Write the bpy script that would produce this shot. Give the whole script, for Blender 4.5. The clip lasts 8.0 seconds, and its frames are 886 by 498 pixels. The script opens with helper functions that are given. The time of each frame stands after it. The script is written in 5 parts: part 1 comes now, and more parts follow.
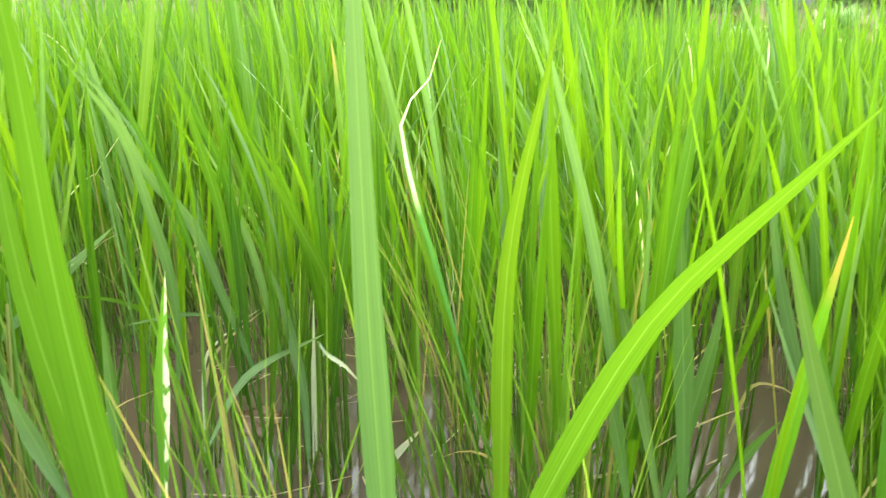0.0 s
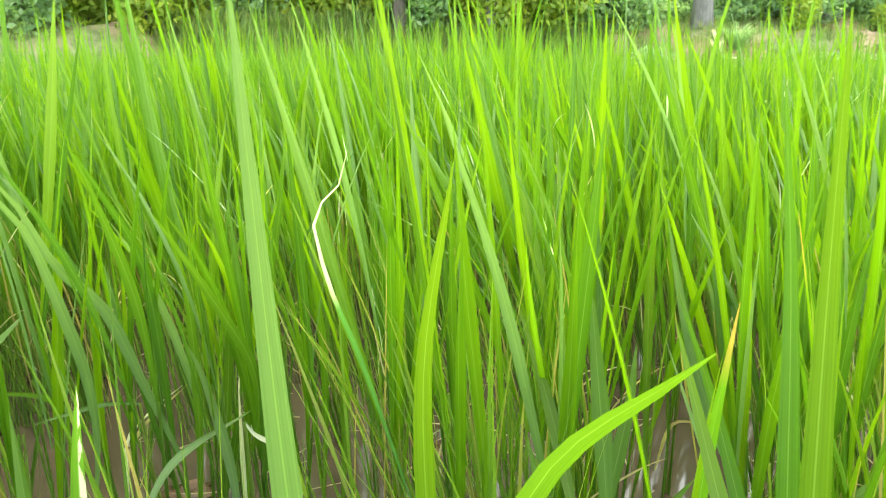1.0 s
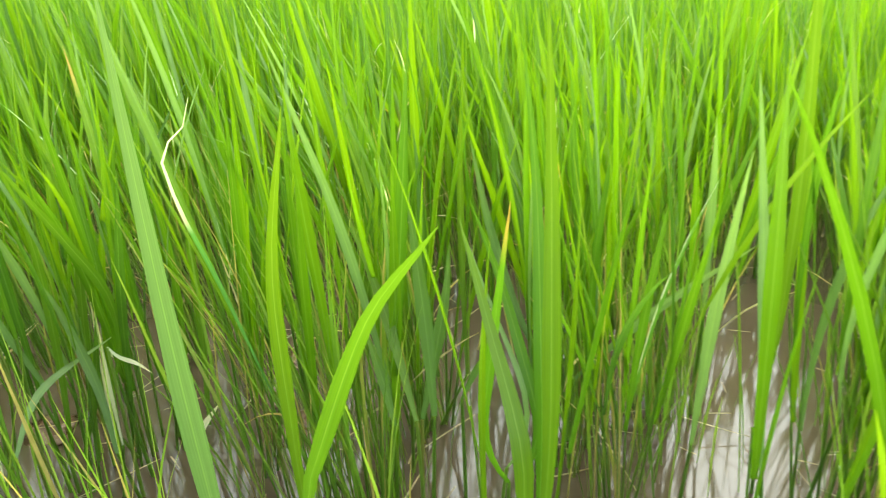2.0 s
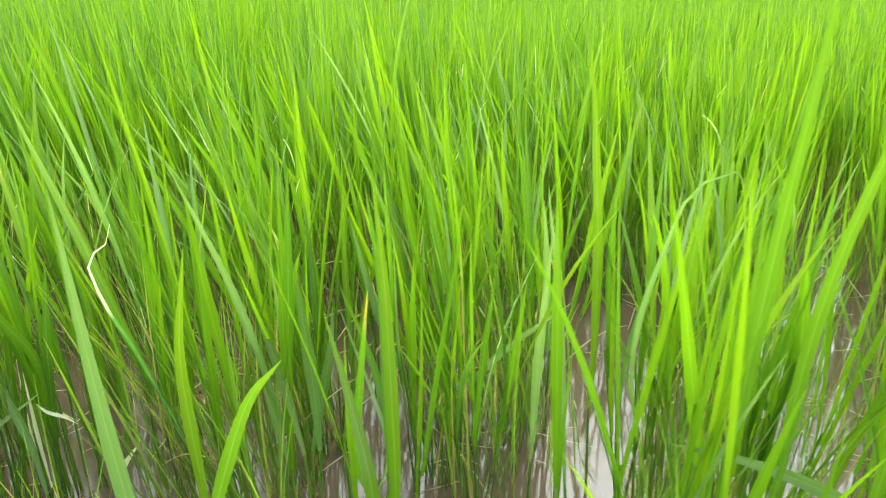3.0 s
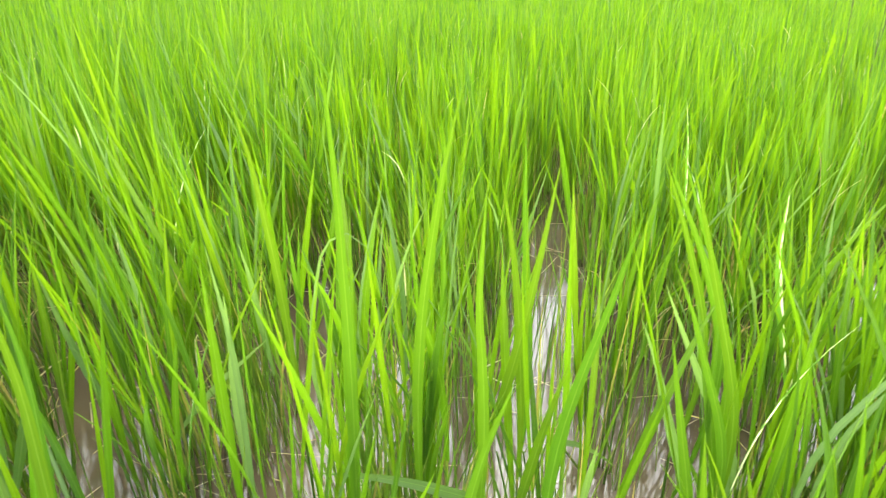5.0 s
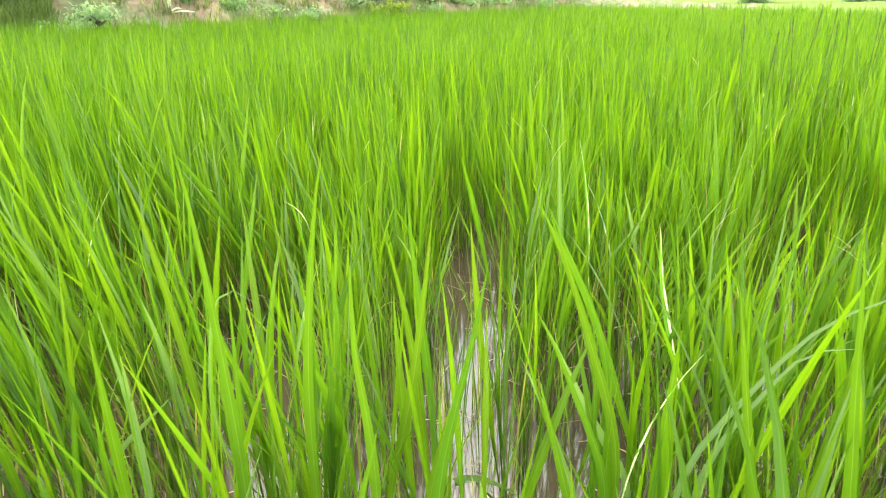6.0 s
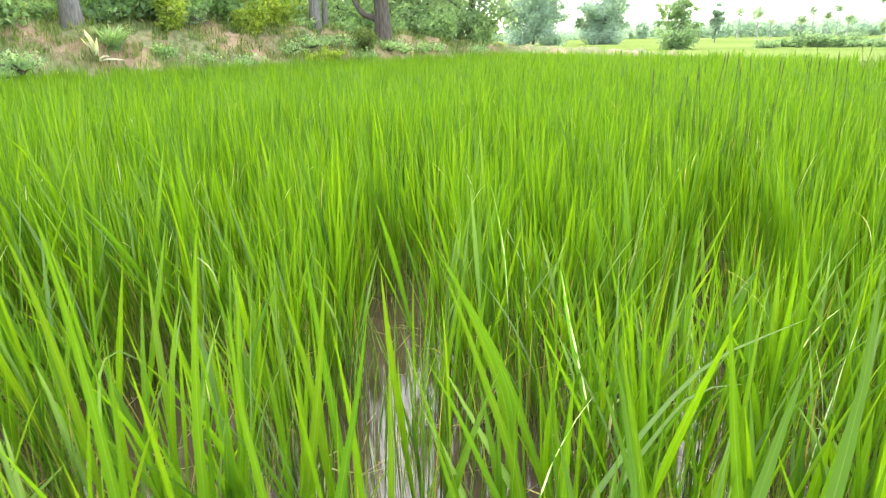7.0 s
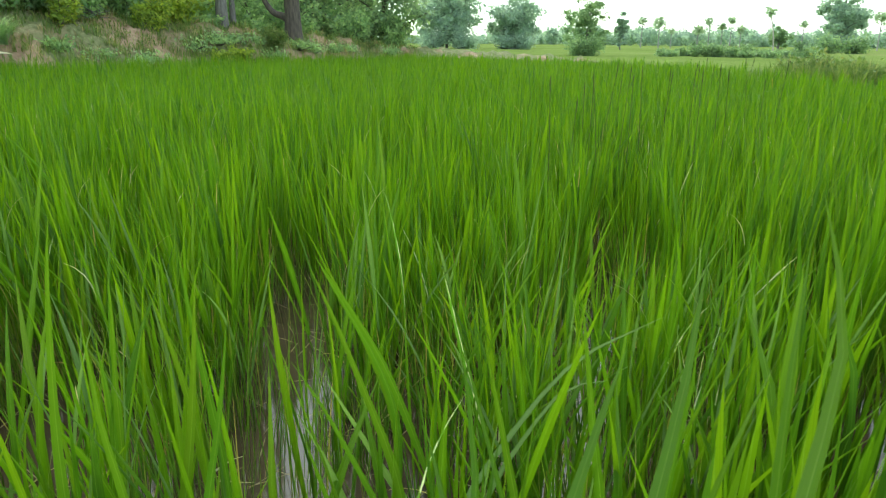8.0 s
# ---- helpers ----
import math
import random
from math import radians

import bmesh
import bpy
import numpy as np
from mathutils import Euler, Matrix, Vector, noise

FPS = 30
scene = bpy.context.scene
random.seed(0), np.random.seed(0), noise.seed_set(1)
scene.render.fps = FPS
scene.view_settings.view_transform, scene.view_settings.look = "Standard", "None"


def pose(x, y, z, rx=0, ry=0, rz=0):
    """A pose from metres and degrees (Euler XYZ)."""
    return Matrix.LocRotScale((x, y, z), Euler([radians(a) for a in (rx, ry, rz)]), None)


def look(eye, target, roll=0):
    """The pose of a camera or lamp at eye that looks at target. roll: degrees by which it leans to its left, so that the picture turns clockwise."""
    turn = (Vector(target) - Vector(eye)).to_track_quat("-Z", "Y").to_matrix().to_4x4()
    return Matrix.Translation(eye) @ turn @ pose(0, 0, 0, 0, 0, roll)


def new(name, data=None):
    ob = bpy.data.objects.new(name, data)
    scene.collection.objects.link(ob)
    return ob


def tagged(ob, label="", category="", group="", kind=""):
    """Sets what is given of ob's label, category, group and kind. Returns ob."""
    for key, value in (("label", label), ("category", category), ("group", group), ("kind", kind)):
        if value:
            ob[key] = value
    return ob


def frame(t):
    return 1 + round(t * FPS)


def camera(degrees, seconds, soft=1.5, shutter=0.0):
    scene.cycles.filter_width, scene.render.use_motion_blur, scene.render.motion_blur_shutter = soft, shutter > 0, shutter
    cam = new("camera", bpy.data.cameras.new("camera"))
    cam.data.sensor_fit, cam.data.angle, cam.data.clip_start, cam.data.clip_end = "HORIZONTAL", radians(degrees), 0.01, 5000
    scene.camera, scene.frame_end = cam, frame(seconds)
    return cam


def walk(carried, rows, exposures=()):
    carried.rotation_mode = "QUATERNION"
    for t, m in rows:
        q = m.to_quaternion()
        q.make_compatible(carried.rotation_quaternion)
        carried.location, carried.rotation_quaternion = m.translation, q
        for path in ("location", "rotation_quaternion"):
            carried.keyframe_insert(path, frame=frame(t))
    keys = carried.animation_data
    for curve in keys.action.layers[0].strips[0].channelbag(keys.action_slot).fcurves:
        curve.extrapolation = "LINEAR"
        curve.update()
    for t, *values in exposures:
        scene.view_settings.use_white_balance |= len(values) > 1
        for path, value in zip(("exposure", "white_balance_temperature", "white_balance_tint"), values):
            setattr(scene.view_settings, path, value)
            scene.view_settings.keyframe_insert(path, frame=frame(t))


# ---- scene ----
cam = camera(66.0, 8.0, soft=1.0, shutter=0.28)
PATH = [
    (0, (-0.219, 0.169, 0.653), (-2.003, 0.873, 0.086), 0.6),
    (0.5, (-0.216, 0.189, 0.69), (-1.962, 1.005, 0.156), 0.9),
    (1, (-0.217, 0.183, 0.717), (-1.933, 1.077, 0.21), -1.1),
    (1.5, (-0.195, 0.178, 0.745), (-1.771, 1.257, 0.15), -2.7),
    (1.7, (-0.149, 0.16, 0.745), (-1.648, 1.281, 0.041), -2.7),
    (2.8, (0.022, 0.056, 0.876), (-1.218, 1.464, 0.184), 0.3),
    (3, (0.082, 0.059, 0.925), (-1.161, 1.445, 0.195), -0.1),
    (3.5, (0.142, 0.079, 0.98), (-0.994, 1.558, 0.258), -0.9),
    (4, (0.207, 0.12, 0.967), (-0.832, 1.649, 0.203), -1.2),
    (4.5, (0.305, 0.144, 1.025), (-0.695, 1.708, 0.282), -1.1),
    (5, (0.314, 0.162, 1.055), (-0.516, 1.804, 0.272), 0.5),
    (5.2, (0.339, 0.171, 1.068), (-0.456, 1.839, 0.304), 0.6),
    (6.3, (0.427, 0.177, 1.097), (-0.235, 1.931, 0.4), -1.3),
    (6.5, (0.44, 0.186, 1.083), (-0.174, 1.958, 0.389), -1.2),
    (7, (0.471, 0.198, 1.104), (-0.095, 2.024, 0.515), -0.9),
    (7.5, (0.497, 0.211, 1.119), (0.06, 2.082, 0.565), 0.1),
    (8, (0.528, 0.202, 1.113), (0.198, 2.086, 0.528), 0.6),
]
walk(cam, [(t, look(eye, target, roll)) for t, eye, target, roll in PATH],
     exposures=[(0, 0.85, 6480, -1), (1.5, 0.68, 7000, -5), (3.5, 0.64, 6550, 1), (5.2, 0.75, 6720, 5), (6.3, 0.49, 6750, 6), (7.0, 0.36, 6650, 7), (7.5, -0.20, 6500, 4), (8.0, -0.78, 6300, -8)])

# ---- light: a bright, thinly overcast sky with a veiled high sun ----
SUN_UP, SUN_TURN = radians(58), radians(-17)
world = bpy.data.worlds.new("world")
scene.world = world
world.use_nodes = True
wn, wl = world.node_tree.nodes, world.node_tree.links
sky = wn.new("ShaderNodeTexSky")
sky.sky_type, sky.sun_disc, sky.sun_elevation, sky.sun_rotation = "NISHITA", False, SUN_UP, SUN_TURN
sky.dust_density = 1.5
veil = wn.new("ShaderNodeHueSaturation")
veil.inputs["Saturation"].default_value = 0.32
veil.inputs["Value"].default_value = 4.8
wl.new(sky.outputs[0], veil.inputs["Color"])
wl.new(veil.outputs[0], wn["Background"].inputs["Color"])
wn["Background"].inputs["Strength"].default_value = 0.15
sun_data = bpy.data.lights.new("sun", "SUN")
sun_data.energy, sun_data.angle, sun_data.color = 0.8, radians(36), (1.0, 0.97, 0.90)
sun = new("sun", sun_data)
sun.matrix_world = look((0, 0, 30), (-30 * math.sin(SUN_TURN) / math.tan(SUN_UP), -30 * math.cos(SUN_TURN) / math.tan(SUN_UP), 0))

rng = np.random.default_rng(7)


# ---- materials ----
def material(name):
    m = bpy.data.materials.new(name)
    m.use_nodes = True
    nt = m.node_tree
    return m, nt, nt.nodes["Principled BSDF"], nt.nodes["Material Output"]


def node(nt, kind, **values):
    n = nt.nodes.new(kind)
    for key, value in values.items():
        n.inputs[key].default_value = value
    return n


def ramp(nt, source, stops):
    r = nt.nodes.new("ShaderNodeValToRGB")
    while len(r.color_ramp.elements) < len(stops):
        r.color_ramp.elements.new(0.5)
    for e, (p, c) in zip(r.color_ramp.elements, stops):
        e.position, e.color = p, (*c, 1)
    nt.links.new(source, r.inputs[0])
    return r.outputs[0]


def mix(nt, fac, a, b, how="MIX"):
    n = nt.nodes.new("ShaderNodeMix")
    n.data_type, n.blend_type = "RGBA", how
    for value, slot in ((fac, 0), (a, 6), (b, 7)):
        if isinstance(value, (int, float)):
            n.inputs[slot].default_value = value
        elif isinstance(value, tuple):
            n.inputs[slot].default_value = (*value, 1)
        else:
            nt.links.new(value, n.inputs[slot])
    return n.outputs[2]


def math_node(nt, how, a, b):
    n = nt.nodes.new("ShaderNodeMath")
    n.operation = how
    for slot, value in ((0, a), (1, b)):
        if isinstance(value, (int, float)):
            n.inputs[slot].default_value = value
        else:
            nt.links.new(value, n.inputs[slot])
    return n.outputs[0]


def noise_of(nt, scale, detail=4.0, coords="Object", stretch=None):
    tc = nt.nodes.new("ShaderNodeTexCoord")
    out = tc.outputs[coords]
    if stretch:
        mp = nt.nodes.new("ShaderNodeMapping")
        mp.inputs["Scale"].default_value = stretch
        nt.links.new(out, mp.inputs[0])
        out = mp.outputs[0]
    n = node(nt, "ShaderNodeTexNoise", Scale=scale, Detail=detail)
    nt.links.new(out, n.inputs["Vector"])
    return n.outputs["Fac"]


def random_of(nt, single):
    if single:
        return nt.nodes.new("ShaderNodeObjectInfo").outputs["Random"]
    return nt.nodes.new("ShaderNodeNewGeometry").outputs["Random Per Island"]


def bump(nt, bsdf, height, strength, distance):
    b = node(nt, "ShaderNodeBump", Strength=strength, Distance=distance)
    nt.links.new(height, b.inputs["Height"])
    nt.links.new(b.outputs[0], bsdf.inputs["Normal"])


def see_through(nt, bsdf, out, colour, share):
    """Lets light through a leaf."""
    t = nt.nodes.new("ShaderNodeBsdfTranslucent")
    nt.links.new(colour, t.inputs["Color"])
    m = node(nt, "ShaderNodeMixShader", Fac=share)
    nt.links.new(bsdf.outputs[0], m.inputs[1])
    nt.links.new(t.outputs[0], m.inputs[2])
    nt.links.new(m.outputs[0], out.inputs["Surface"])


def blade_material(name, single, tints, dry=0.05, bleach=None, streak=False):
    m, nt, bsdf, out = material(name)
    r = random_of(nt, single)
    base = ramp(nt, r, tints)
    uv = nt.nodes.new("ShaderNodeUVMap")
    sep = nt.nodes.new("ShaderNodeSeparateXYZ")
    nt.links.new(uv.outputs[0], sep.inputs[0])
    u, v = sep.outputs[0], sep.outputs[1]
    # pale midrib and fine parallel veins
    rib = ramp(nt, u, [(0.0, (0, 0, 0)), (0.44, (0, 0, 0)), (0.5, (1, 1, 1)), (0.56, (0, 0, 0)), (1.0, (0, 0, 0))])
    rib_fac = math_node(nt, "MULTIPLY", rib, 0.3)
    col = mix(nt, rib_fac, base, (0.30, 0.46, 0.10))
    mp = nt.nodes.new("ShaderNodeMapping")
    mp.inputs["Scale"].default_value = (14, 1.2, 1)
    nt.links.new(uv.outputs[0], mp.inputs[0])
    vein = node(nt, "ShaderNodeTexNoise", Scale=1.0, Detail=3.0)
    nt.links.new(mp.outputs[0], vein.inputs["Vector"])
    col = mix(nt, 0.5, col, ramp(nt, vein.outputs["Fac"], [(0.3, (0.55, 0.6, 0.5)), (0.7, (1.25, 1.2, 1.2))]), "MULTIPLY")
    # greener sheath, yellower tip; canopy light painted in: base darkened, tip brightened
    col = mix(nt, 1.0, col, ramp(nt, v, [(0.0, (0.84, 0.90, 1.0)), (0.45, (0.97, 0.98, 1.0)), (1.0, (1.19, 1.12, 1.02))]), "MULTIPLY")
    # dry ochre tips on some blades, and pale bases
    some = math_node(nt, "LESS_THAN", math_node(nt, "FRACT", math_node(nt, "MULTIPLY", r, 37.0), 0.0), dry)
    tip = ramp(nt, v, [(0.0, (0, 0, 0)), (0.8, (0, 0, 0)), (0.92, (1, 1, 1)), (1.0, (1, 1, 1))])
    col = mix(nt, math_node(nt, "MULTIPLY", some, tip), col, (0.50, 0.33, 0.07))
    if bleach:
        col = mix(nt, ramp(nt, v, [(0.0, (0, 0, 0)), (bleach[0], (0, 0, 0)), (bleach[1], (1, 1, 1)), (1.0, (1, 1, 1))]), col, (0.72, 0.73, 0.48))
    if streak:
        one = ramp(nt, u, [(0.0, (0, 0, 0)), (0.5, (0, 0, 0)), (0.62, (1, 1, 1)), (1.0, (1, 1, 1))])
        some_v = ramp(nt, noise_of(nt, 2.4, 4, "UV", (0.6, 4.0, 1.0)), [(0.44, (0, 0, 0)), (0.50, (1, 1, 1))])
        col = mix(nt, mix(nt, 1.0, one, some_v, "MULTIPLY"), col, (0.80, 0.80, 0.62))
    nt.links.new(col, bsdf.inputs["Base Color"])
    bsdf.inputs["Roughness"].default_value = 0.4
    bsdf.inputs["Specular IOR Level"].default_value = 0.42
    bump(nt, bsdf, vein.outputs["Fac"], 0.25, 0.002)
    light = mix(nt, 1.0, col, (1.44, 1.45, 0.88), "MULTIPLY")
    see_through(nt, bsdf, out, light, 0.5)
    return m


# first two tints put a pale bluish sky glint on a few near blades
GREENS = [(0.0, (0.165, 0.270, 0.085)), (0.045, (0.150, 0.255, 0.070)), (0.055, (0.068, 0.156, 0.016)), (0.12, (0.074, 0.166, 0.012)), (0.18, (0.088, 0.198, 0.009)), (0.55, (0.124, 0.250, 0.007)), (0.85, (0.153, 0.278, 0.007)), (1.0, (0.178, 0.300, 0.009))]
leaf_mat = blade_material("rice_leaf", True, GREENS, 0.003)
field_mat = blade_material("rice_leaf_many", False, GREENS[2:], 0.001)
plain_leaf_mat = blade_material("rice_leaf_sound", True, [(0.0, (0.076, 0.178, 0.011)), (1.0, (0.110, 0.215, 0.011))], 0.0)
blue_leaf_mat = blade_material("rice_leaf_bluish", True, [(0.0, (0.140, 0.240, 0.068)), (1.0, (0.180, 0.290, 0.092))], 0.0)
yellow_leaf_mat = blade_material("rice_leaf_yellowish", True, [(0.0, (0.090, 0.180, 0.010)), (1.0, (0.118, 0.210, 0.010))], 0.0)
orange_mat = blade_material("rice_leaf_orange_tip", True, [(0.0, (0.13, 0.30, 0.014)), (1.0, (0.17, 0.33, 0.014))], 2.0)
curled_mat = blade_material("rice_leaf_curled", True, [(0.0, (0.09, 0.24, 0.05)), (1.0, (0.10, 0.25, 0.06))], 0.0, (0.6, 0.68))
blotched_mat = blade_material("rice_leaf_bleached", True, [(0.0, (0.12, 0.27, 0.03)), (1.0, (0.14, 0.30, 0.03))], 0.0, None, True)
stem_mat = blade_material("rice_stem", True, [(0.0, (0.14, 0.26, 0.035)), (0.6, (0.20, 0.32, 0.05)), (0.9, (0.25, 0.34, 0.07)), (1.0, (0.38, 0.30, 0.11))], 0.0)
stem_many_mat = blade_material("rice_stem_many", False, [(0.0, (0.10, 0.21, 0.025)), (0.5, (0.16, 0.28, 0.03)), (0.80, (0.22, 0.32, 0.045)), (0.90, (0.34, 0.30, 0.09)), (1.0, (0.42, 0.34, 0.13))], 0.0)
dry_mat = blade_material("dry_leaf", True, [(0.0, (0.55, 0.45, 0.20)), (0.5, (0.66, 0.60, 0.36)), (1.0, (0.50, 0.34, 0.15))], 0.0)
bleached_mat = blade_material("bleached_leaf", True, [(0.0, (0.66, 0.64, 0.42)), (1.0, (0.76, 0.74, 0.56))], 0.0)
straw_many_mat = blade_material("straw_leaves", False, [(0.0, (0.72, 0.70, 0.50)), (0.4, (0.62, 0.58, 0.34)), (0.7, (0.50, 0.36, 0.16)), (1.0, (0.66, 0.66, 0.40))], 0.0)
litter_mat = blade_material("litter", False, [(0.0, (0.40, 0.32, 0.20)), (0.5, (0.52, 0.44, 0.30)), (1.0, (0.30, 0.22, 0.14))], 0.0)


def foliage_material(name, tints, share=0.35, rough=0.5):
    m, nt, bsdf, out = material(name)
    col = ramp(nt, random_of(nt, False), tints)
    col = mix(nt, 0.5, col, ramp(nt, noise_of(nt, 1.1, 3), [(0.3, (0.6, 0.65, 0.6)), (0.7, (1.3, 1.25, 1.1))]), "MULTIPLY")
    nt.links.new(col, bsdf.inputs["Base Color"])
    bsdf.inputs["Roughness"].default_value = rough
    see_through(nt, bsdf, out, mix(nt, 1.0, col, (1.6, 1.5, 0.9), "MULTIPLY"), share)
    return m


shrub_mat = foliage_material("shrub_leaves", [(0.0, (0.21, 0.33, 0.20)), (0.6, (0.32, 0.47, 0.28)), (1.0, (0.44, 0.57, 0.34))], 0.6)
tree_mat = foliage_material("tree_leaves", [(0.0, (0.22, 0.32, 0.23)), (0.7, (0.30, 0.43, 0.30)), (1.0, (0.42, 0.54, 0.36))], 0.6)
# leaves with distance haze tinted into their base colour
hazed_mat = foliage_material("hazed_leaves", [(0.0, (0.28, 0.39, 0.42)), (0.7, (0.36, 0.48, 0.50)), (1.0, (0.44, 0.56, 0.56))], 0.62)
distant_mat = foliage_material("dull_green_leaves", [(0.0, (0.16, 0.26, 0.16)), (0.6, (0.24, 0.36, 0.22)), (1.0, (0.34, 0.46, 0.29))], 0.55)
yellow_mat = foliage_material("yellow_green_leaves", [(0.0, (0.20, 0.30, 0.06)), (0.6, (0.33, 0.44, 0.08)), (1.0, (0.48, 0.53, 0.10))], 0.5)
# fronds paled and blued: the haze is put into their colour
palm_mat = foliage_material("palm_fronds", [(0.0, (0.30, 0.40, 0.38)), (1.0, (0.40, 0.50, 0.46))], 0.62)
weed_mat = foliage_material("weeds", [(0.0, (0.10, 0.17, 0.05)), (0.6, (0.18, 0.27, 0.08)), (1.0, (0.32, 0.34, 0.15))], 0.45)


def bark_material(name, dark, light):
    m, nt, bsdf, _ = material(name)
    n = noise_of(nt, 6.0, 6, stretch=(4, 4, 0.7))
    nt.links.new(ramp(nt, n, [(0.3, dark), (0.7, light)]), bsdf.inputs["Base Color"])
    bsdf.inputs["Roughness"].default_value = 0.9
    bump(nt, bsdf, n, 0.8, 0.04)
    return m


bark_dark = bark_material("dark_bark", (0.06, 0.05, 0.045), (0.16, 0.13, 0.11))
bark_grey = bark_material("grey_bark", (0.12, 0.11, 0.11), (0.27, 0.25, 0.25))
# palm bark lightened in colour for distance haze
bark_palm = bark_material("palm_bark", (0.26, 0.25, 0.24), (0.42, 0.41, 0.40))
bark_pale = bark_material("pale_bark", (0.40, 0.37, 0.33), (0.62, 0.58, 0.52))

sedge_mat = bark_material("sedge", (0.055, 0.085, 0.018), (0.11, 0.13, 0.035))

# muddy standing water
water_mat, nt, bsdf, _ = material("muddy_water")
nt.links.new(ramp(nt, noise_of(nt, 2.2, 5), [(0.3, (0.050, 0.036, 0.021)), (0.7, (0.090, 0.064, 0.039))]), bsdf.inputs["Base Color"])
bsdf.inputs["Roughness"].default_value = 0.06
bsdf.inputs["IOR"].default_value = 1.5
bump(nt, bsdf, noise_of(nt, 9.0, 2), 0.02, 0.01)

# wet mud hummocks
mud_mat, nt, bsdf, _ = material("wet_mud")
n = noise_of(nt, 22.0, 8)
nt.links.new(ramp(nt, n, [(0.3, (0.06, 0.032, 0.016)), (0.6, (0.13, 0.070, 0.036)), (0.8, (0.20, 0.12, 0.07))]), bsdf.inputs["Base Color"])
nt.links.new(ramp(nt, n, [(0.4, (0.2, 0.2, 0.2)), (0.7, (0.6, 0.6, 0.6))]), bsdf.inputs["Roughness"])
bump(nt, bsdf, n, 0.6, 0.02)

# grassland out to the horizon
ground_mat, nt, bsdf, _ = material("far_fields")
a = ramp(nt, noise_of(nt, 0.05, 4), [(0.35, (0.15, 0.21, 0.055)), (0.55, (0.21, 0.27, 0.08)), (0.75, (0.28, 0.28, 0.13))])
nt.links.new(mix(nt, 0.5, a, ramp(nt, noise_of(nt, 3.0, 6), [(0.3, (0.6, 0.6, 0.55)), (0.7, (1.3, 1.3, 1.2))]), "MULTIPLY"), bsdf.inputs["Base Color"])
bsdf.inputs["Roughness"].default_value = 0.9
bsdf.inputs["Specular IOR Level"].default_value = 0.0
bump(nt, bsdf, noise_of(nt, 9.0, 6), 0.7, 0.1)

# the laterite bank: bare red soil between thin grass and litter
bank_mat, nt, bsdf, _ = material("laterite_bank")
soil = ramp(nt, noise_of(nt, 3.5, 8), [(0.3, (0.28, 0.19, 0.13)), (0.55, (0.43, 0.30, 0.21)), (0.8, (0.54, 0.42, 0.32))])
grass = ramp(nt, noise_of(nt, 8.0, 6), [(0.3, (0.14, 0.17, 0.07)), (0.7, (0.30, 0.30, 0.16))])
nt.links.new(mix(nt, ramp(nt, noise_of(nt, 0.9, 6), [(0.40, (0, 0, 0)), (0.54, (1, 1, 1))]), soil, grass), bsdf.inputs["Base Color"])
bsdf.inputs["Roughness"].default_value = 0.95
bsdf.inputs["Specular IOR Level"].default_value = 0.1
bump(nt, bsdf, noise_of(nt, 7.0, 8), 0.9, 0.12)


# ---- mesh helpers ----
def mesh_of(name, verts, faces, mat, uv=None, smooth=True):
    """A mesh from arrays: verts (n, 3), faces (m, k), uv per face corner."""
    me = bpy.data.meshes.new(name)
    faces = np.asarray(faces)
    m, k = faces.shape
    me.vertices.add(len(verts))
    me.vertices.foreach_set("co", np.asarray(verts, np.float32).ravel())
    me.loops.add(m * k)
    me.loops.foreach_set("vertex_index", faces.ravel().astype(np.int32))
    me.polygons.add(m)
    me.polygons.foreach_set("loop_start", np.arange(0, m * k, k, dtype=np.int32))
    me.polygons.foreach_set("use_smooth", np.full(m, smooth))
    if uv is not None:
        me.uv_layers.new(name="UVMap").data.foreach_set("uv", np.asarray(uv, np.float32).ravel())
    me.materials.append(mat)
    me.update(calc_edges=True)
    me.validate()
    return me


def part(name, me, parent, label="", at=None):
    ob = new(name, me)
    ob.parent = parent
    if at is not None:
        ob.matrix_basis = at
    return tagged(ob, label=label)


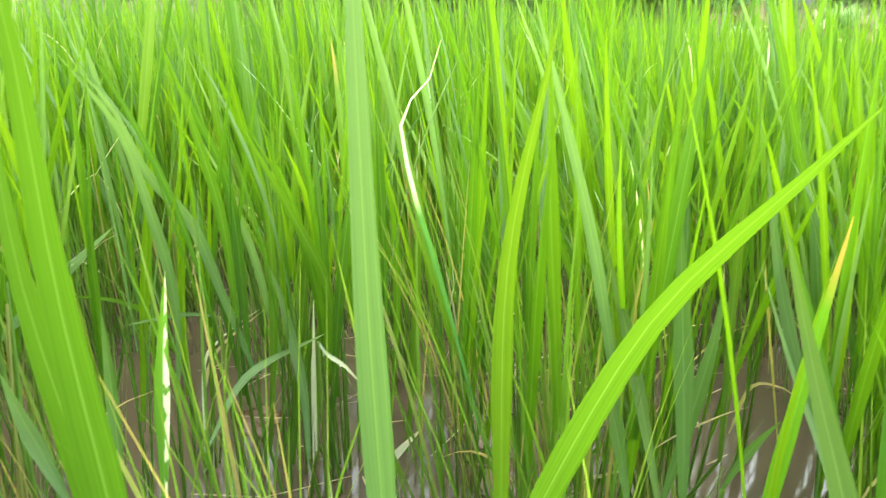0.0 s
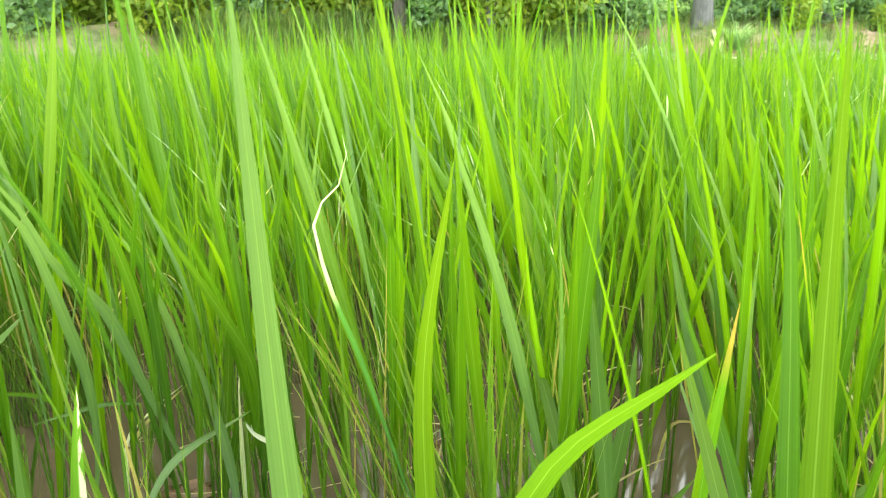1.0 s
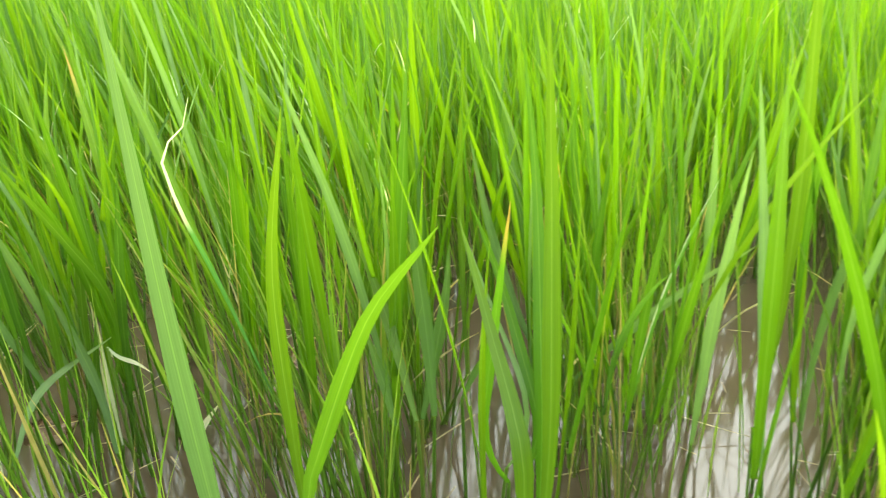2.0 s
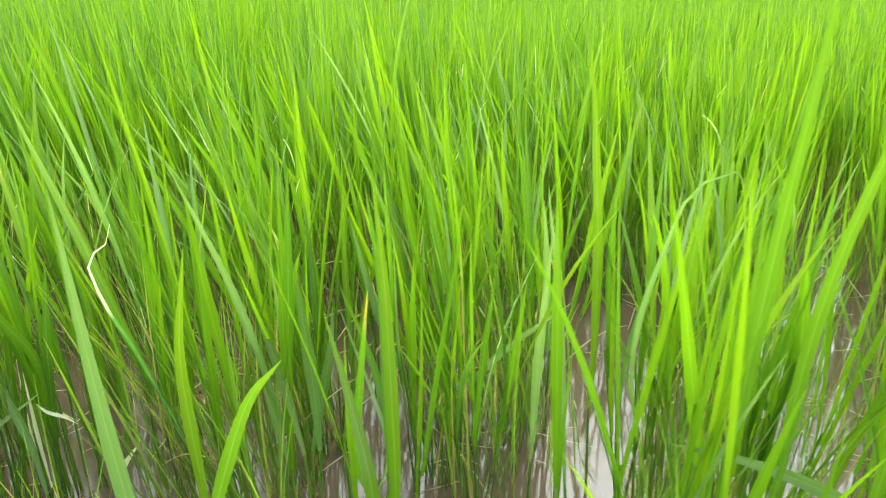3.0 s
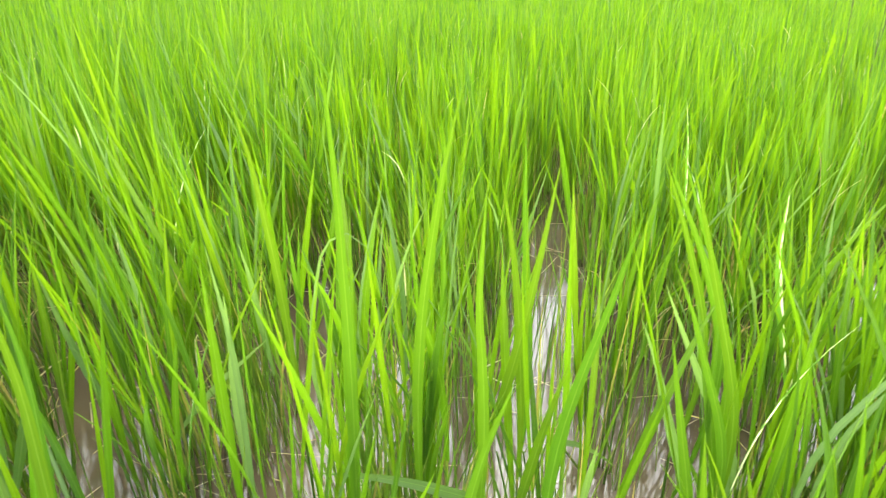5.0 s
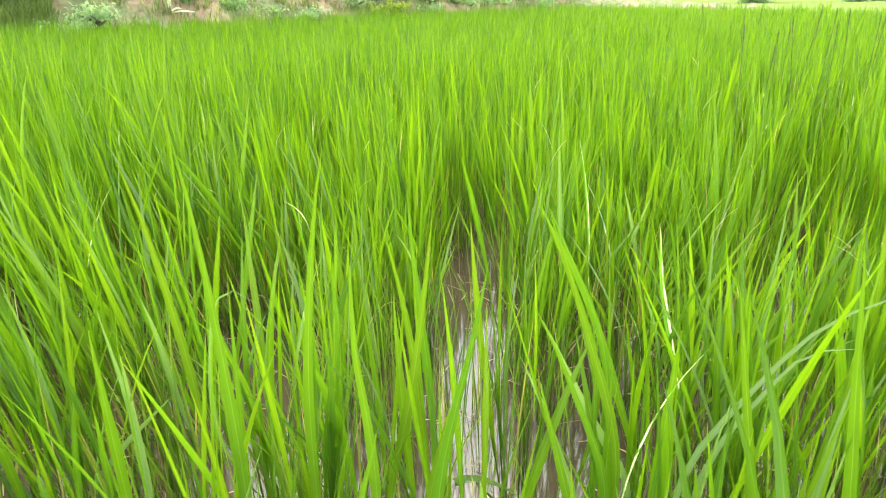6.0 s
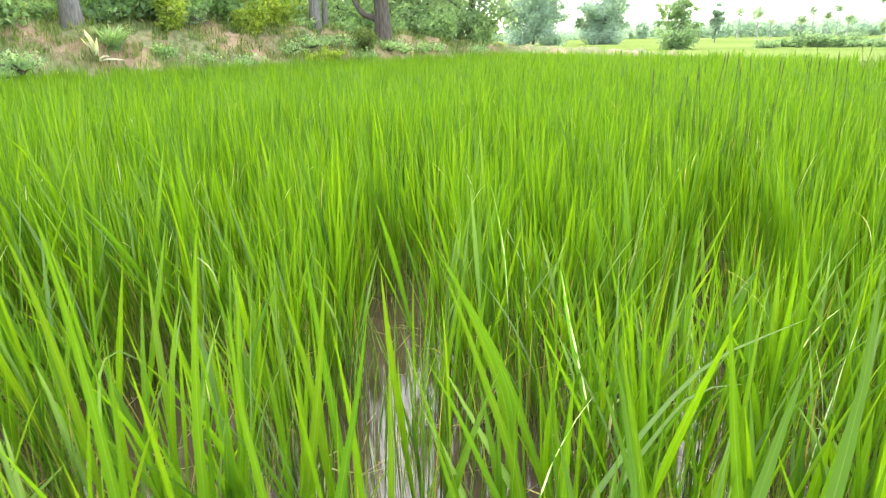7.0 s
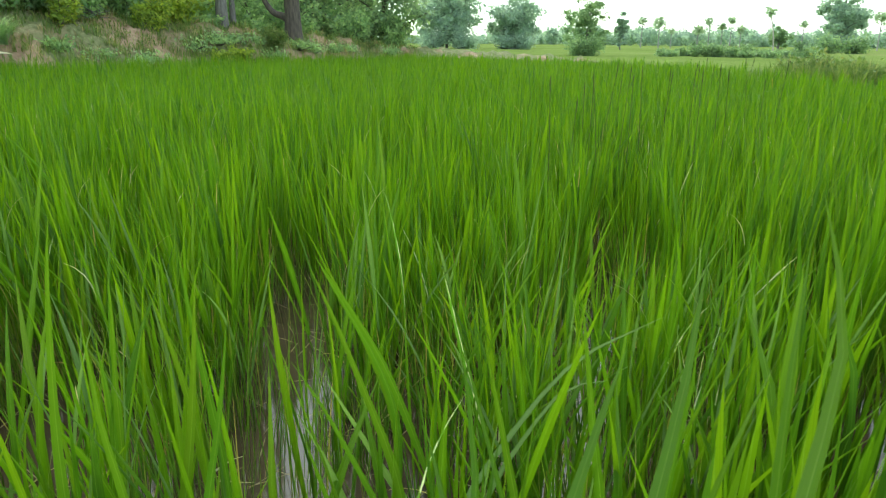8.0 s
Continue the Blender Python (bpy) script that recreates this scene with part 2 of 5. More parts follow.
def blades(base, length, width, yaw, lean, curl, segs=8, fold=0.25, twist=0.0, across=3, power=1.3, blunt=0.0):
    """Many ribbon leaves: they leave the base at lean from upright and bend over by curl, in the heading yaw (radians)."""
    base = np.atleast_2d(base)
    n = len(base)
    length, width, yaw, lean, curl, twist, fold = (np.broadcast_to(np.asarray(a, float), (n,)) for a in (length, width, yaw, lean, curl, twist, fold))
    out = np.stack([np.cos(yaw), np.sin(yaw), 0 * yaw], -1)
    side0 = np.stack([-np.sin(yaw), np.cos(yaw), 0 * yaw], -1)
    up = np.array([0, 0, 1.0])
    here = base.copy()
    rows, vs = [], np.linspace(0, 1, segs + 1)
    for v in vs:
        ang = (lean + curl * v**power)[:, None]
        way = np.sin(ang) * out + np.cos(ang) * up
        nrm = np.cross(way, side0)
        tw = (twist * v)[:, None]
        side = np.cos(tw) * side0 + np.sin(tw) * nrm
        nrm = np.cross(way, side)
        w = width * min(0.45 + 1.1 * v, 1.0) * min(1.0, ((1 - v) / 0.42) ** 0.85 + blunt)
        w = (np.maximum(w, 0.0004) / 2)[:, None]
        if across == 3:
            rows.append(np.stack([here - side * w, here + nrm * w * fold[:, None] * 2, here + side * w], 1))
        else:
            rows.append(np.stack([here - side * w, here + side * w], 1))
        here = here + way * (length / segs)[:, None]
    verts = np.stack(rows, 1).reshape(n, -1, 3)
    per = (segs + 1) * across
    quad = np.array([[r * across + c, r * across + c + 1, (r + 1) * across + c + 1, (r + 1) * across + c] for r in range(segs) for c in range(across - 1)])
    faces = (quad[None] + (np.arange(n) * per)[:, None, None]).reshape(-1, 4)
    uv1 = np.array([[c / (across - 1), r / segs] for r in range(segs + 1) for c in range(across)])
    uv = np.tile(uv1[quad].reshape(-1, 2), (n, 1))
    return verts.reshape(-1, 3), faces, uv


def tube(points, radii, sides=8):
    """A tapered tube along points."""
    points, radii = np.asarray(points, float), np.asarray(radii, float)
    way = np.gradient(points, axis=0)
    way /= np.linalg.norm(way, axis=1)[:, None]
    ref = np.array([1.0, 0.13, 0.07])
    a = np.cross(way, ref)
    a /= np.linalg.norm(a, axis=1)[:, None]
    b = np.cross(way, a)
    ang = np.linspace(0, 2 * math.pi, sides, endpoint=False)
    ring = points[:, None] + radii[:, None, None] * (np.cos(ang)[None, :, None] * a[:, None] + np.sin(ang)[None, :, None] * b[:, None])
    k = len(points)
    faces = [[i * sides + j, i * sides + (j + 1) % sides, (i + 1) * sides + (j + 1) % sides, (i + 1) * sides + j] for i in range(k - 1) for j in range(sides)]
    return ring.reshape(-1, 3), np.array(faces)


def joined(pieces):
    """Several (verts, faces[, uv]) as one."""
    verts, faces, uvs, at = [], [], [], 0
    for p in pieces:
        verts.append(p[0])
        faces.append(p[1] + at)
        at += len(p[0])
        if len(p) > 2:
            uvs.append(p[2])
    out = (np.concatenate(verts), np.concatenate(faces))
    return (*out, np.concatenate(uvs)) if uvs else out


def leaf_cloud(centres, size, droop=0.3):
    """One small folded diamond leaf at each centre."""
    n = len(centres)
    way = rng.normal(size=(n, 3)) - np.array([0, 0, droop])
    way /= np.linalg.norm(way, axis=1)[:, None]
    side = np.cross(way, rng.normal(size=(n, 3)))
    side /= np.linalg.norm(side, axis=1)[:, None]
    nrm = np.cross(way, side)
    s = (size * rng.uniform(0.6, 1.3, n))[:, None]
    v = np.stack([centres - way * s * 0.5, centres + side * s * 0.28 + nrm * s * 0.1, centres + way * s * 0.5, centres - side * s * 0.28 + nrm * s * 0.1], 1)
    return v.reshape(-1, 3), np.arange(4 * n).reshape(-1, 4)


# ---- ground, water and banks ----
u = np.sinh(np.linspace(-1, 1, 121) * 7.2) / math.sinh(7.2) * 3000
gx, gy = np.meshgrid(u, u)
gz = np.where((np.abs(gx) < 9) & (gy < 17) & (gy > -9), -0.12, 0.12) + np.where(np.hypot(gx, gy) > 30, 0.2, 0.0)
idx = np.arange(121 * 121).reshape(121, 121)
quads = np.stack([idx[:-1, :-1], idx[:-1, 1:], idx[1:, 1:], idx[1:, :-1]], -1).reshape(-1, 4)
ground = new("ground", mesh_of("ground", np.stack([gx, gy, gz], -1).reshape(-1, 3), quads, ground_mat))
tagged(ground, "flat green farmland reaching to the horizon", "ground", kind="structure")


def smooth_line(knots, count):
    """A soft curve through a few knots."""
    k = np.array(knots, float)
    t = np.linspace(0, len(k) - 1, count)
    p = np.concatenate([[2 * k[0] - k[1]], k, [2 * k[-1] - k[-2]]])
    i = np.minimum(t.astype(int), len(k) - 2)
    f = (t - i)[:, None]
    a, b, c, d = p[i], p[i + 1], p[i + 2], p[i + 3]
    return 0.5 * (2 * b + (c - a) * f + (2 * a - 5 * b + 4 * c - d) * f**2 + (3 * b - a - 3 * c + d) * f**3)


def ribbon(name, line, profile, height, mat, rough, label, category):
    """A raised bank along a line: profile rows are (metres to the line's left, share of the height)."""
    way = np.gradient(line, axis=0)
    way /= np.linalg.norm(way, axis=1)[:, None]
    left = np.stack([-way[:, 1], way[:, 0]], -1)
    prof = np.array(profile)
    k = len(prof)
    xy = line[:, None] + left[:, None] * prof[None, :, :1]
    z = prof[None, :, 1] * height[:, None]
    for i in range(len(line)):
        for j in range(k):
            if prof[j, 1] > 0:
                z[i, j] += rough * noise.fractal(Vector((xy[i, j, 0] * 1.3, xy[i, j, 1] * 1.3, 3.0)), 0.6, 2.2, 5)
    v = np.concatenate([xy, z[..., None]], -1).reshape(-1, 3)
    ids = np.arange(len(v)).reshape(-1, k)
    q = np.stack([ids[:-1, :-1], ids[:-1, 1:], ids[1:, 1:], ids[1:, :-1]], -1).reshape(-1, 4)
    ob = new(name, mesh_of(name, v, q, mat))
    return tagged(ob, label, category, kind="structure")


BANK = [(-9.5, -12), (-11.3, -6), (-11.4, 0), (-10.7, 5), (-9.4, 9.2), (-7.9, 12.7), (-6.4, 16), (-4.6, 19.4), (-2.2, 22), (2, 25)]
bank_line = smooth_line(BANK, 240)
bank_rise = np.interp(np.linspace(0, 1, 240), [0, 0.5, 0.62, 0.75, 0.85, 1], [1.55, 1.62, 1.5, 1.22, 0.85, 0.55])
fine = [(0.0, -0.15), (0.12, 0.12), (0.3, 0.3), (0.5, 0.44), (0.7, 0.55), (0.95, 0.68), (1.2, 0.8), (1.5, 0.9), (1.8, 0.97), (2.2, 1.0), (2.8, 0.98), (3.5, 0.93), (4.5, 0.9), (6, 0.88), (9, 0.85), (14, 0.8), (24, 0.7), (32, 0.1), (33, -0.3)]
ribbon("earth_bank", bank_line, fine, bank_rise, bank_mat, 0.17, "red earth bank with thin grass and dry litter", "bank")
BANK_TOP = np.array(fine)


def bank_height(x, y):
    """The bank's height at a place."""
    d = np.hypot(bank_line[:, 0] - x, bank_line[:, 1] - y)
    i = int(d.argmin())
    rough = 0.17 * noise.fractal(Vector((x * 1.3, y * 1.3, 3.0)), 0.6, 2.2, 5) if d[i] > 0.1 else 0.0
    return float(np.interp(d[i], BANK_TOP[:, 0], BANK_TOP[:, 1]) * bank_rise[i] + rough)


BUND = [(-3.2, 21.2), (0.0, 19.0), (3.1, 16.6), (4.0, 12.2), (5.4, 10.6), (8.5, 7), (9.5, 1), (9, -7), (0, -9), (-9.6, -9)]
bund_line = smooth_line(BUND, 200)
bump_profile = [(-0.15, -0.6), (0.0, 0.1), (0.15, 0.6), (0.35, 0.95), (0.6, 1.0), (0.85, 0.95), (1.1, 0.6), (1.3, 0.3), (1.6, -0.3)]
ribbon("field_bund", bund_line, bump_profile, np.full(200, 0.42), bank_mat, 0.05, "low earth bund overgrown with grass round the paddy", "bund")
s = 14.0
water = new("water", mesh_of("water", [(-s, -s, 0), (s, -s, 0), (s, s + 12, 0), (-s, s + 12, 0)], [[0, 1, 2, 3]], water_mat))
tagged(water, "shallow muddy brown paddy water reflecting white sky", "water", kind="structure")

# ---- rice: where the hills stand ----
PADDY = np.concatenate([bank_line[(bank_line[:, 1] > -8.8) & (bank_line[:, 1] < 21)], bund_line])


def inside(p):
    """Whether points lie in the paddy."""
    hit = np.zeros(len(p), bool)
    a, b = PADDY, np.roll(PADDY, -1, 0)
    for (x1, y1), (x2, y2) in zip(a, b):
        c = ((y1 > p[:, 1]) != (y2 > p[:, 1])) & (p[:, 0] < (x2 - x1) * (p[:, 1] - y1) / (y2 - y1 + 1e-12) + x1)
        hit ^= c
    return hit


# lanes of open water between the hills close by: knots and half the width
LANES = [
    ([(0.02, 1.22), (-0.05, 1.45), (-0.16, 1.76), (-0.30, 2.15), (-0.48, 2.75), (-0.42, 3.3)], 0.102),
    ([(-0.20, 1.22), (-0.21, 1.42), (-0.32, 1.66)], 0.06),
    ([(0.12, 1.30), (0.08, 1.52), (-0.04, 1.68)], 0.10),
    ([(0.25, 0.88), (0.20, 1.15), (0.18, 1.40), (0.12, 1.62)], 0.105),
    ([(0.42, 1.62), (0.58, 1.92), (0.70, 2.40), (0.74, 3.4)], 0.085),
    ([(-0.66, 2.50), (-0.50, 2.60), (-0.36, 2.45)], 0.09),
    ([(-0.46, 1.08), (-0.48, 1.28), (-0.52, 1.50), (-0.72, 1.80)], 0.095),
    ([(-0.76, 0.90), (-0.90, 0.98), (-1.08, 0.98), (-1.20, 1.17)], 0.065),
    ([(-0.92, 1.10), (-1.04, 1.35), (-1.34, 1.85)], 0.055),
    ([(-0.98, 0.58), (-1.20, 0.73), (-1.50, 0.86)], 0.085),
    ([(-1.05, 0.36), (-1.36, 0.14), (-1.66, -0.14)], 0.075),
    ([(-0.66, 1.36), (-0.82, 1.56), (-1.10, 1.62)], 0.06),
    ([(-0.30, 0.80), (-0.42, 1.05)], 0.07),
]
STEP = 0.18
gxs, gys = np.meshgrid(np.arange(-12, 10.5, STEP), np.arange(-9, 23, STEP))
hills = np.stack([gxs.ravel(), gys.ravel()], -1) + rng.uniform(-0.07, 0.07, (gxs.size, 2))
hills = hills[inside(hills)]
EYE_LINE = smooth_line([(-0.22, 0.17), (0.02, 0.06), (0.31, 0.15), (0.53, 0.20)], 30)
off = hills[:, None] - EYE_LINE[None]
reach = np.hypot(off[..., 0], off[..., 1]).min(1)


def in_lane(p):
    """Whether places lie in a lane of open water."""
    hit = np.zeros(len(p), bool)
    for knots, half in LANES:
        hit |= np.hypot(*(p[:, None] - smooth_line(knots, 40)[None]).transpose(2, 0, 1)).min(1) < half
    return hit


open_water = in_lane(hills)
start = hills - np.array([-0.22, 0.17])
clear = (np.hypot(start[:, 0], start[:, 1]) > 0.72) | (start[:, 0] > 0.1)
around = np.degrees(np.arctan2(-start[:, 0], start[:, 1]))
clear &= ~((np.hypot(start[:, 0], start[:, 1]) < 0.87) & (around > 66) & (around < 92))
thin = np.sin(hills[:, 0] * 91.7 + hills[:, 1] * 57.3) > 0.35
clear &= ~((np.hypot(start[:, 0], start[:, 1]) < 1.9) & (around > 63) & (around < 92) & thin)
turned = np.degrees(np.arctan2(-(hills[:, 0] - 0.25), hills[:, 1] - 0.12))
shore = np.where((turned > 9) & (turned < 24), 0.76, 0.52) + np.where((turned > -4) & (turned < 66) & (rng.random(len(hills)) < 0.3), 0.3, 0.0)
shore = np.where((hills[:, 1] < -0.12) & (hills[:, 0] > -0.35), 0.34, shore)
hills = hills[(reach > shore) & clear & ~open_water]
off = hills - np.array([0.15, 0.15])
reach = np.hypot(off[:, 0], off[:, 1])
heading = np.degrees(np.arctan2(-off[:, 0], off[:, 1]))
ahead = (heading > -32) & (heading < 112)
near = ahead & (reach < 2.15)

# the crop stands a little taller towards the shaded bank
tallness = 1.0 + 0.22 * np.clip((heading - 46) / 20, 0, 1) + 0.16 * np.clip((heading - 24) / 16, 0, 1) * np.clip((70 - heading) / 16, 0, 1) * np.clip((7 - reach) / 3, 0, 1) * np.clip((reach - 1.4) / 1.5, 0, 1)

tallness = tallness + 0.10 * np.exp(-((heading - 46) / 13) ** 2) * (reach < 2.15)


def crop_lean(x, y):
    """How far the crop leans over at a place, as metres per metre of height."""
    left = np.clip((-0.15 - x) / 0.8, 0, 1)
    right = np.clip((x - 0.45) / 0.6, 0, 1)
    calm = np.clip((3.4 - np.hypot(x, y)) / 1.6, 0, 1)
    return np.stack([calm * (-0.10 * left + 0.035 * right), calm * (-0.10 * left)], -1)


def leaned(v):
    """Points of the crop, sheared by its lean."""
    v = np.array(v, float)
    v[:, :2] += crop_lean(v[:, 0], v[:, 1]) * v[:, 2:3]
    return v


# ---- rice plants close by: every stem and leaf a part ----
LEAVES = []
for i in range(28):
    v, f, t = blades(np.zeros((1, 3)), 0.42, 0.0055 + 0.0135 * rng.random() ** 2.0, 0.0, radians(rng.uniform(1, 7)), radians(rng.choice([4, 9, 15, 30])) * rng.uniform(0.5, 1.3),
                     8, rng.uniform(0.1, 0.35), rng.uniform(-0.9, 0.9))
    LEAVES.append(mesh_of("leaf", v, f, leaf_mat, t))
DRY = []
for i in range(8):
    v, f, t = blades(np.zeros((1, 3)), 0.22, rng.uniform(0.0022, 0.0042), 0.0, radians(rng.uniform(10, 35)), radians(rng.uniform(40, 110)), 7, 0.3, rng.uniform(-2, 2))
    DRY.append(mesh_of("dry_leaf", v, f, dry_mat, t))
PALE = []
for i in range(8):
    v, f, t = blades(np.zeros((1, 3)), 0.42, rng.uniform(0.007, 0.012), 0.0, radians(rng.uniform(2, 9)), radians(rng.choice([10, 25, 60])) * rng.uniform(0.6, 1.3), 8, 0.25, rng.uniform(-0.9, 0.9))
    PALE.append(mesh_of("leaf", v, f, blotched_mat if i < 1 else blue_leaf_mat, t))
STEMS = []
for i in range(6):
    h = np.linspace(0, 1, 4)
    bend = rng.uniform(-0.02, 0.02, 2)
    v, f = tube(np.stack([bend[0] * h**2, bend[1] * h**2, h * 0.34 - 0.03], -1), 0.0025 - 0.0011 * h, 5)
    STEMS.append(mesh_of("stem", v, f, stem_mat, np.tile([0.2, 0.2], (f.size, 1))))

for (x, y), lift, side in zip(hills[near], tallness[near], heading[near]):
    plant = new("rice_plant")
    plant.empty_display_size = 0.1
    plant.location = (x, y, 0)
    over = crop_lean(x, y)
    plant.rotation_euler = (-over[1], over[0], 0)
    tagged(plant, "young green rice hill standing in muddy water", "rice plant", "rice hills in the paddy")
    vigour = lift * rng.uniform(0.88, 1.12)
    for k in range(int(rng.integers(10, 15)) - (3 if side > 60 else 0)):
        turn = rng.uniform(0, 2 * math.pi)
        lean = radians(abs(rng.normal(0, 7.5)) + 0.5)
        foot = Vector((math.cos(turn), math.sin(turn), 0)) * rng.uniform(0.003, 0.044)
        way = Matrix.Rotation(lean, 4, Vector((-math.sin(turn), math.cos(turn), 0)))
        tall = vigour * rng.uniform(0.6, 1.1)
        m = Matrix.Translation(foot) @ way @ Matrix.Scale(tall, 4)
        stem = part("stem", STEMS[int(rng.integers(6))], plant, at=m)
        for j in range(1 + int(rng.random() < 0.8)):
            top = m @ Vector((0, 0, (0.30, 0.26, 0.21)[j] * rng.uniform(0.85, 1.02)))
            size = vigour * rng.uniform(0.62, 1.2) * (1.0, 0.85)[j]
            lm = Matrix.Translation(top) @ way @ Matrix.Rotation(rng.uniform(0, 6.283), 4, "Z") @ Matrix.Rotation(radians(rng.uniform(0, 6 + 6 * j)), 4, "Y") @ Matrix.Diagonal((1, 1, size, 1))
            part("leaf", PALE[int(rng.integers(8))] if rng.random() < 0.07 else LEAVES[int(rng.integers(28))], stem, at=m.inverted() @ lm)
        if rng.random() < 0.12:
            lm = Matrix.Translation(m @ Vector((0, 0, rng.uniform(0.04, 0.16)))) @ Matrix.Rotation(rng.uniform(0, 6.283), 4, "Z")
            part("leaf", DRY[int(rng.integers(8))], stem, "withered straw-coloured leaf", m.inverted() @ lm)


# ---- rice plants with single leaves that stand out ----
def long_leaf(points, width, roll=0.0, segs=14):
    """A ribbon leaf that bends through a few points, its broad side turned to the open spot in the crop."""
    line = np.array(points, float)
    line = smooth_line(line, 60)
    run = np.r_[0, np.cumsum(np.linalg.norm(np.diff(line, axis=0), axis=1))]
    v = np.linspace(0, 1, segs + 1)
    mid_ = np.stack([np.interp(v * run[-1], run, line[:, k]) for k in range(3)], -1)
    way = np.gradient(mid_, axis=0)
    way /= np.linalg.norm(way, axis=1)[:, None]
    to = np.array([0.15, 0.1, 0.9]) - mid_.mean(0)
    side = np.cross(way, to / np.linalg.norm(to))
    side /= np.linalg.norm(side, axis=1)[:, None]
    nrm = np.cross(side, way)
    a = (roll * (0.4 + 0.6 * v))[:, None]
    side, nrm = np.cos(a) * side + np.sin(a) * nrm, np.cos(a) * nrm - np.sin(a) * side
    w = (np.maximum(width * np.minimum(0.35 + 1.5 * v, 1) * np.minimum(1, ((1 - v) / 0.5) ** 0.75), 0.0005) / 2)[:, None]
    verts = np.stack([mid_ - side * w, mid_ - nrm * w * 0.3, mid_ + side * w], 1).reshape(-1, 3)
    quad = np.array([[r * 3 + c, r * 3 + c + 1, r * 3 + c + 4, r * 3 + c + 3] for r in range(segs) for c in range(2)])
    uv1 = np.array([[c / 2, r / segs] for r in range(segs + 1) for c in range(3)])
    return verts, quad, uv1[quad].reshape(-1, 2)


def special_plant(x, y, leaves, stems=4, label="young green rice hill with long broad leaves"):
    plant = new("rice_plant")
    plant.empty_display_size = 0.1
    plant.location = (x, y, 0)
    tagged(plant, label, "rice plant", "rice hills in the paddy")
    own = np.random.default_rng(int(abs(x) * 1000 + abs(y) * 70000))
    home = np.array([x, y, 0.0])
    for points, width, mat, roll, note in leaves:
        p = np.array(points, float) - home
        if p[0, 2] > 0.3:
            low = np.array([0.25 * p[0, 0], 0.25 * p[0, 1], 0.2])
            gap = np.linalg.norm(p[0] - low)
            back = p[0] - (p[1] - p[0]) / np.linalg.norm(p[1] - p[0]) * gap * 0.5
            run = np.linspace(0, 0.8, 5)[:, None]
            p = np.concatenate([(1 - run) ** 2 * low + 2 * run * (1 - run) * back + run**2 * p[0], p])
        v, f, t = long_leaf(p + home, width, roll)
        part("leaf", mesh_of("leaf", v - home, f, mat, t), plant, note)
        h = np.linspace(0, 1, 4)[:, None]
        low = np.array([own.uniform(-0.02, 0.02), own.uniform(-0.02, 0.02), -0.03])
        if p[0, 2] > 0.06:
            v, f = tube(low + (p[0] - low) * h, 0.0034 - 0.0012 * h[:, 0], 5)
            part("stem", mesh_of("stem", v, f, stem_mat, np.tile([0.2, 0.2], (f.size, 1))), plant)
    for k in range(stems):
        turn = own.uniform(0, 6.283)
        m = Matrix.Translation((0.03 * math.cos(turn), 0.03 * math.sin(turn), 0)) @ Matrix.Rotation(radians(own.uniform(1, 9)), 4, Vector((-math.sin(turn), math.cos(turn), 0)))
        stem = part("stem", STEMS[int(own.integers(6))], plant, at=m)
        for j in range(2):
            lm = Matrix.Translation((0, 0, (0.26, 0.14)[j])) @ Matrix.Rotation(own.uniform(0, 6.283), 4, "Z")
            part("leaf", LEAVES[int(own.integers(28))], stem, at=lm)
    return plant


G, B, D = plain_leaf_mat, blue_leaf_mat, dry_mat
special_plant(-0.49, 0.27, [([(-0.5, 0.262, 0.2), (-0.527, 0.252, 0.5), (-0.53, 0.246, 0.765)], 0.0165, B, 0.1, "broad upright leaf")], 0)
special_plant(-0.60, 0.38, [([(-0.537, 0.353, 0.36), (-0.448, 0.354, 0.529), (-0.337, 0.33, 0.64)], 0.0165, G, 0.2, "broad slanting leaf"),
                            ([(-0.62, 0.377, 0.322), (-0.616, 0.373, 0.507), (-0.56, 0.37, 0.668)], 0.0155, yellow_leaf_mat, 0.3, "")], 0)
special_plant(-0.78, 0.58, [([(-0.74, 0.59, 0.22), (-0.767, 0.541, 0.481), (-0.775, 0.47, 0.7)], 0.0125, B, 0.4, "pale bluish leaf"),
                            ([(-0.838, 0.461, 0.239), (-0.816, 0.403, 0.429), (-0.781, 0.362, 0.531), (-0.785, 0.352, 0.597), (-0.745, 0.36, 0.622), (-0.722, 0.364, 0.658)], 0.0052, curled_mat, 0.5, "leaf with a curled, bleached tip")], 5)
special_plant(-0.53, 0.61, [([(-0.547, 0.573, 0.316), (-0.551, 0.598, 0.449), (-0.55, 0.612, 0.541)], 0.0125, orange_mat, 0.2, "leaf with an orange dry tip"),
                            ([(-0.522, 0.623, 0.32), (-0.575, 0.627, 0.434), (-0.608, 0.609, 0.532)], 0.013, G, 0.2, "")], 2)
special_plant(-0.57, 0.12, [([(-0.549, 0.121, 0.434), (-0.538, 0.115, 0.549), (-0.514, 0.117, 0.658), (-0.505, 0.112, 0.72)], 0.019, G, 0.1, ""),
                            ([(-0.581, 0.111, 0.411), (-0.574, 0.096, 0.539), (-0.57, 0.095, 0.636)], 0.018, G, -0.2, "")], 0)
special_plant(-0.86, 0.12, [([(-0.858, 0.126, 0.209), (-0.866, 0.136, 0.34), (-0.849, 0.15, 0.458)], 0.0145, blotched_mat, 0.1, "leaf with a bleached white streak")], 0)
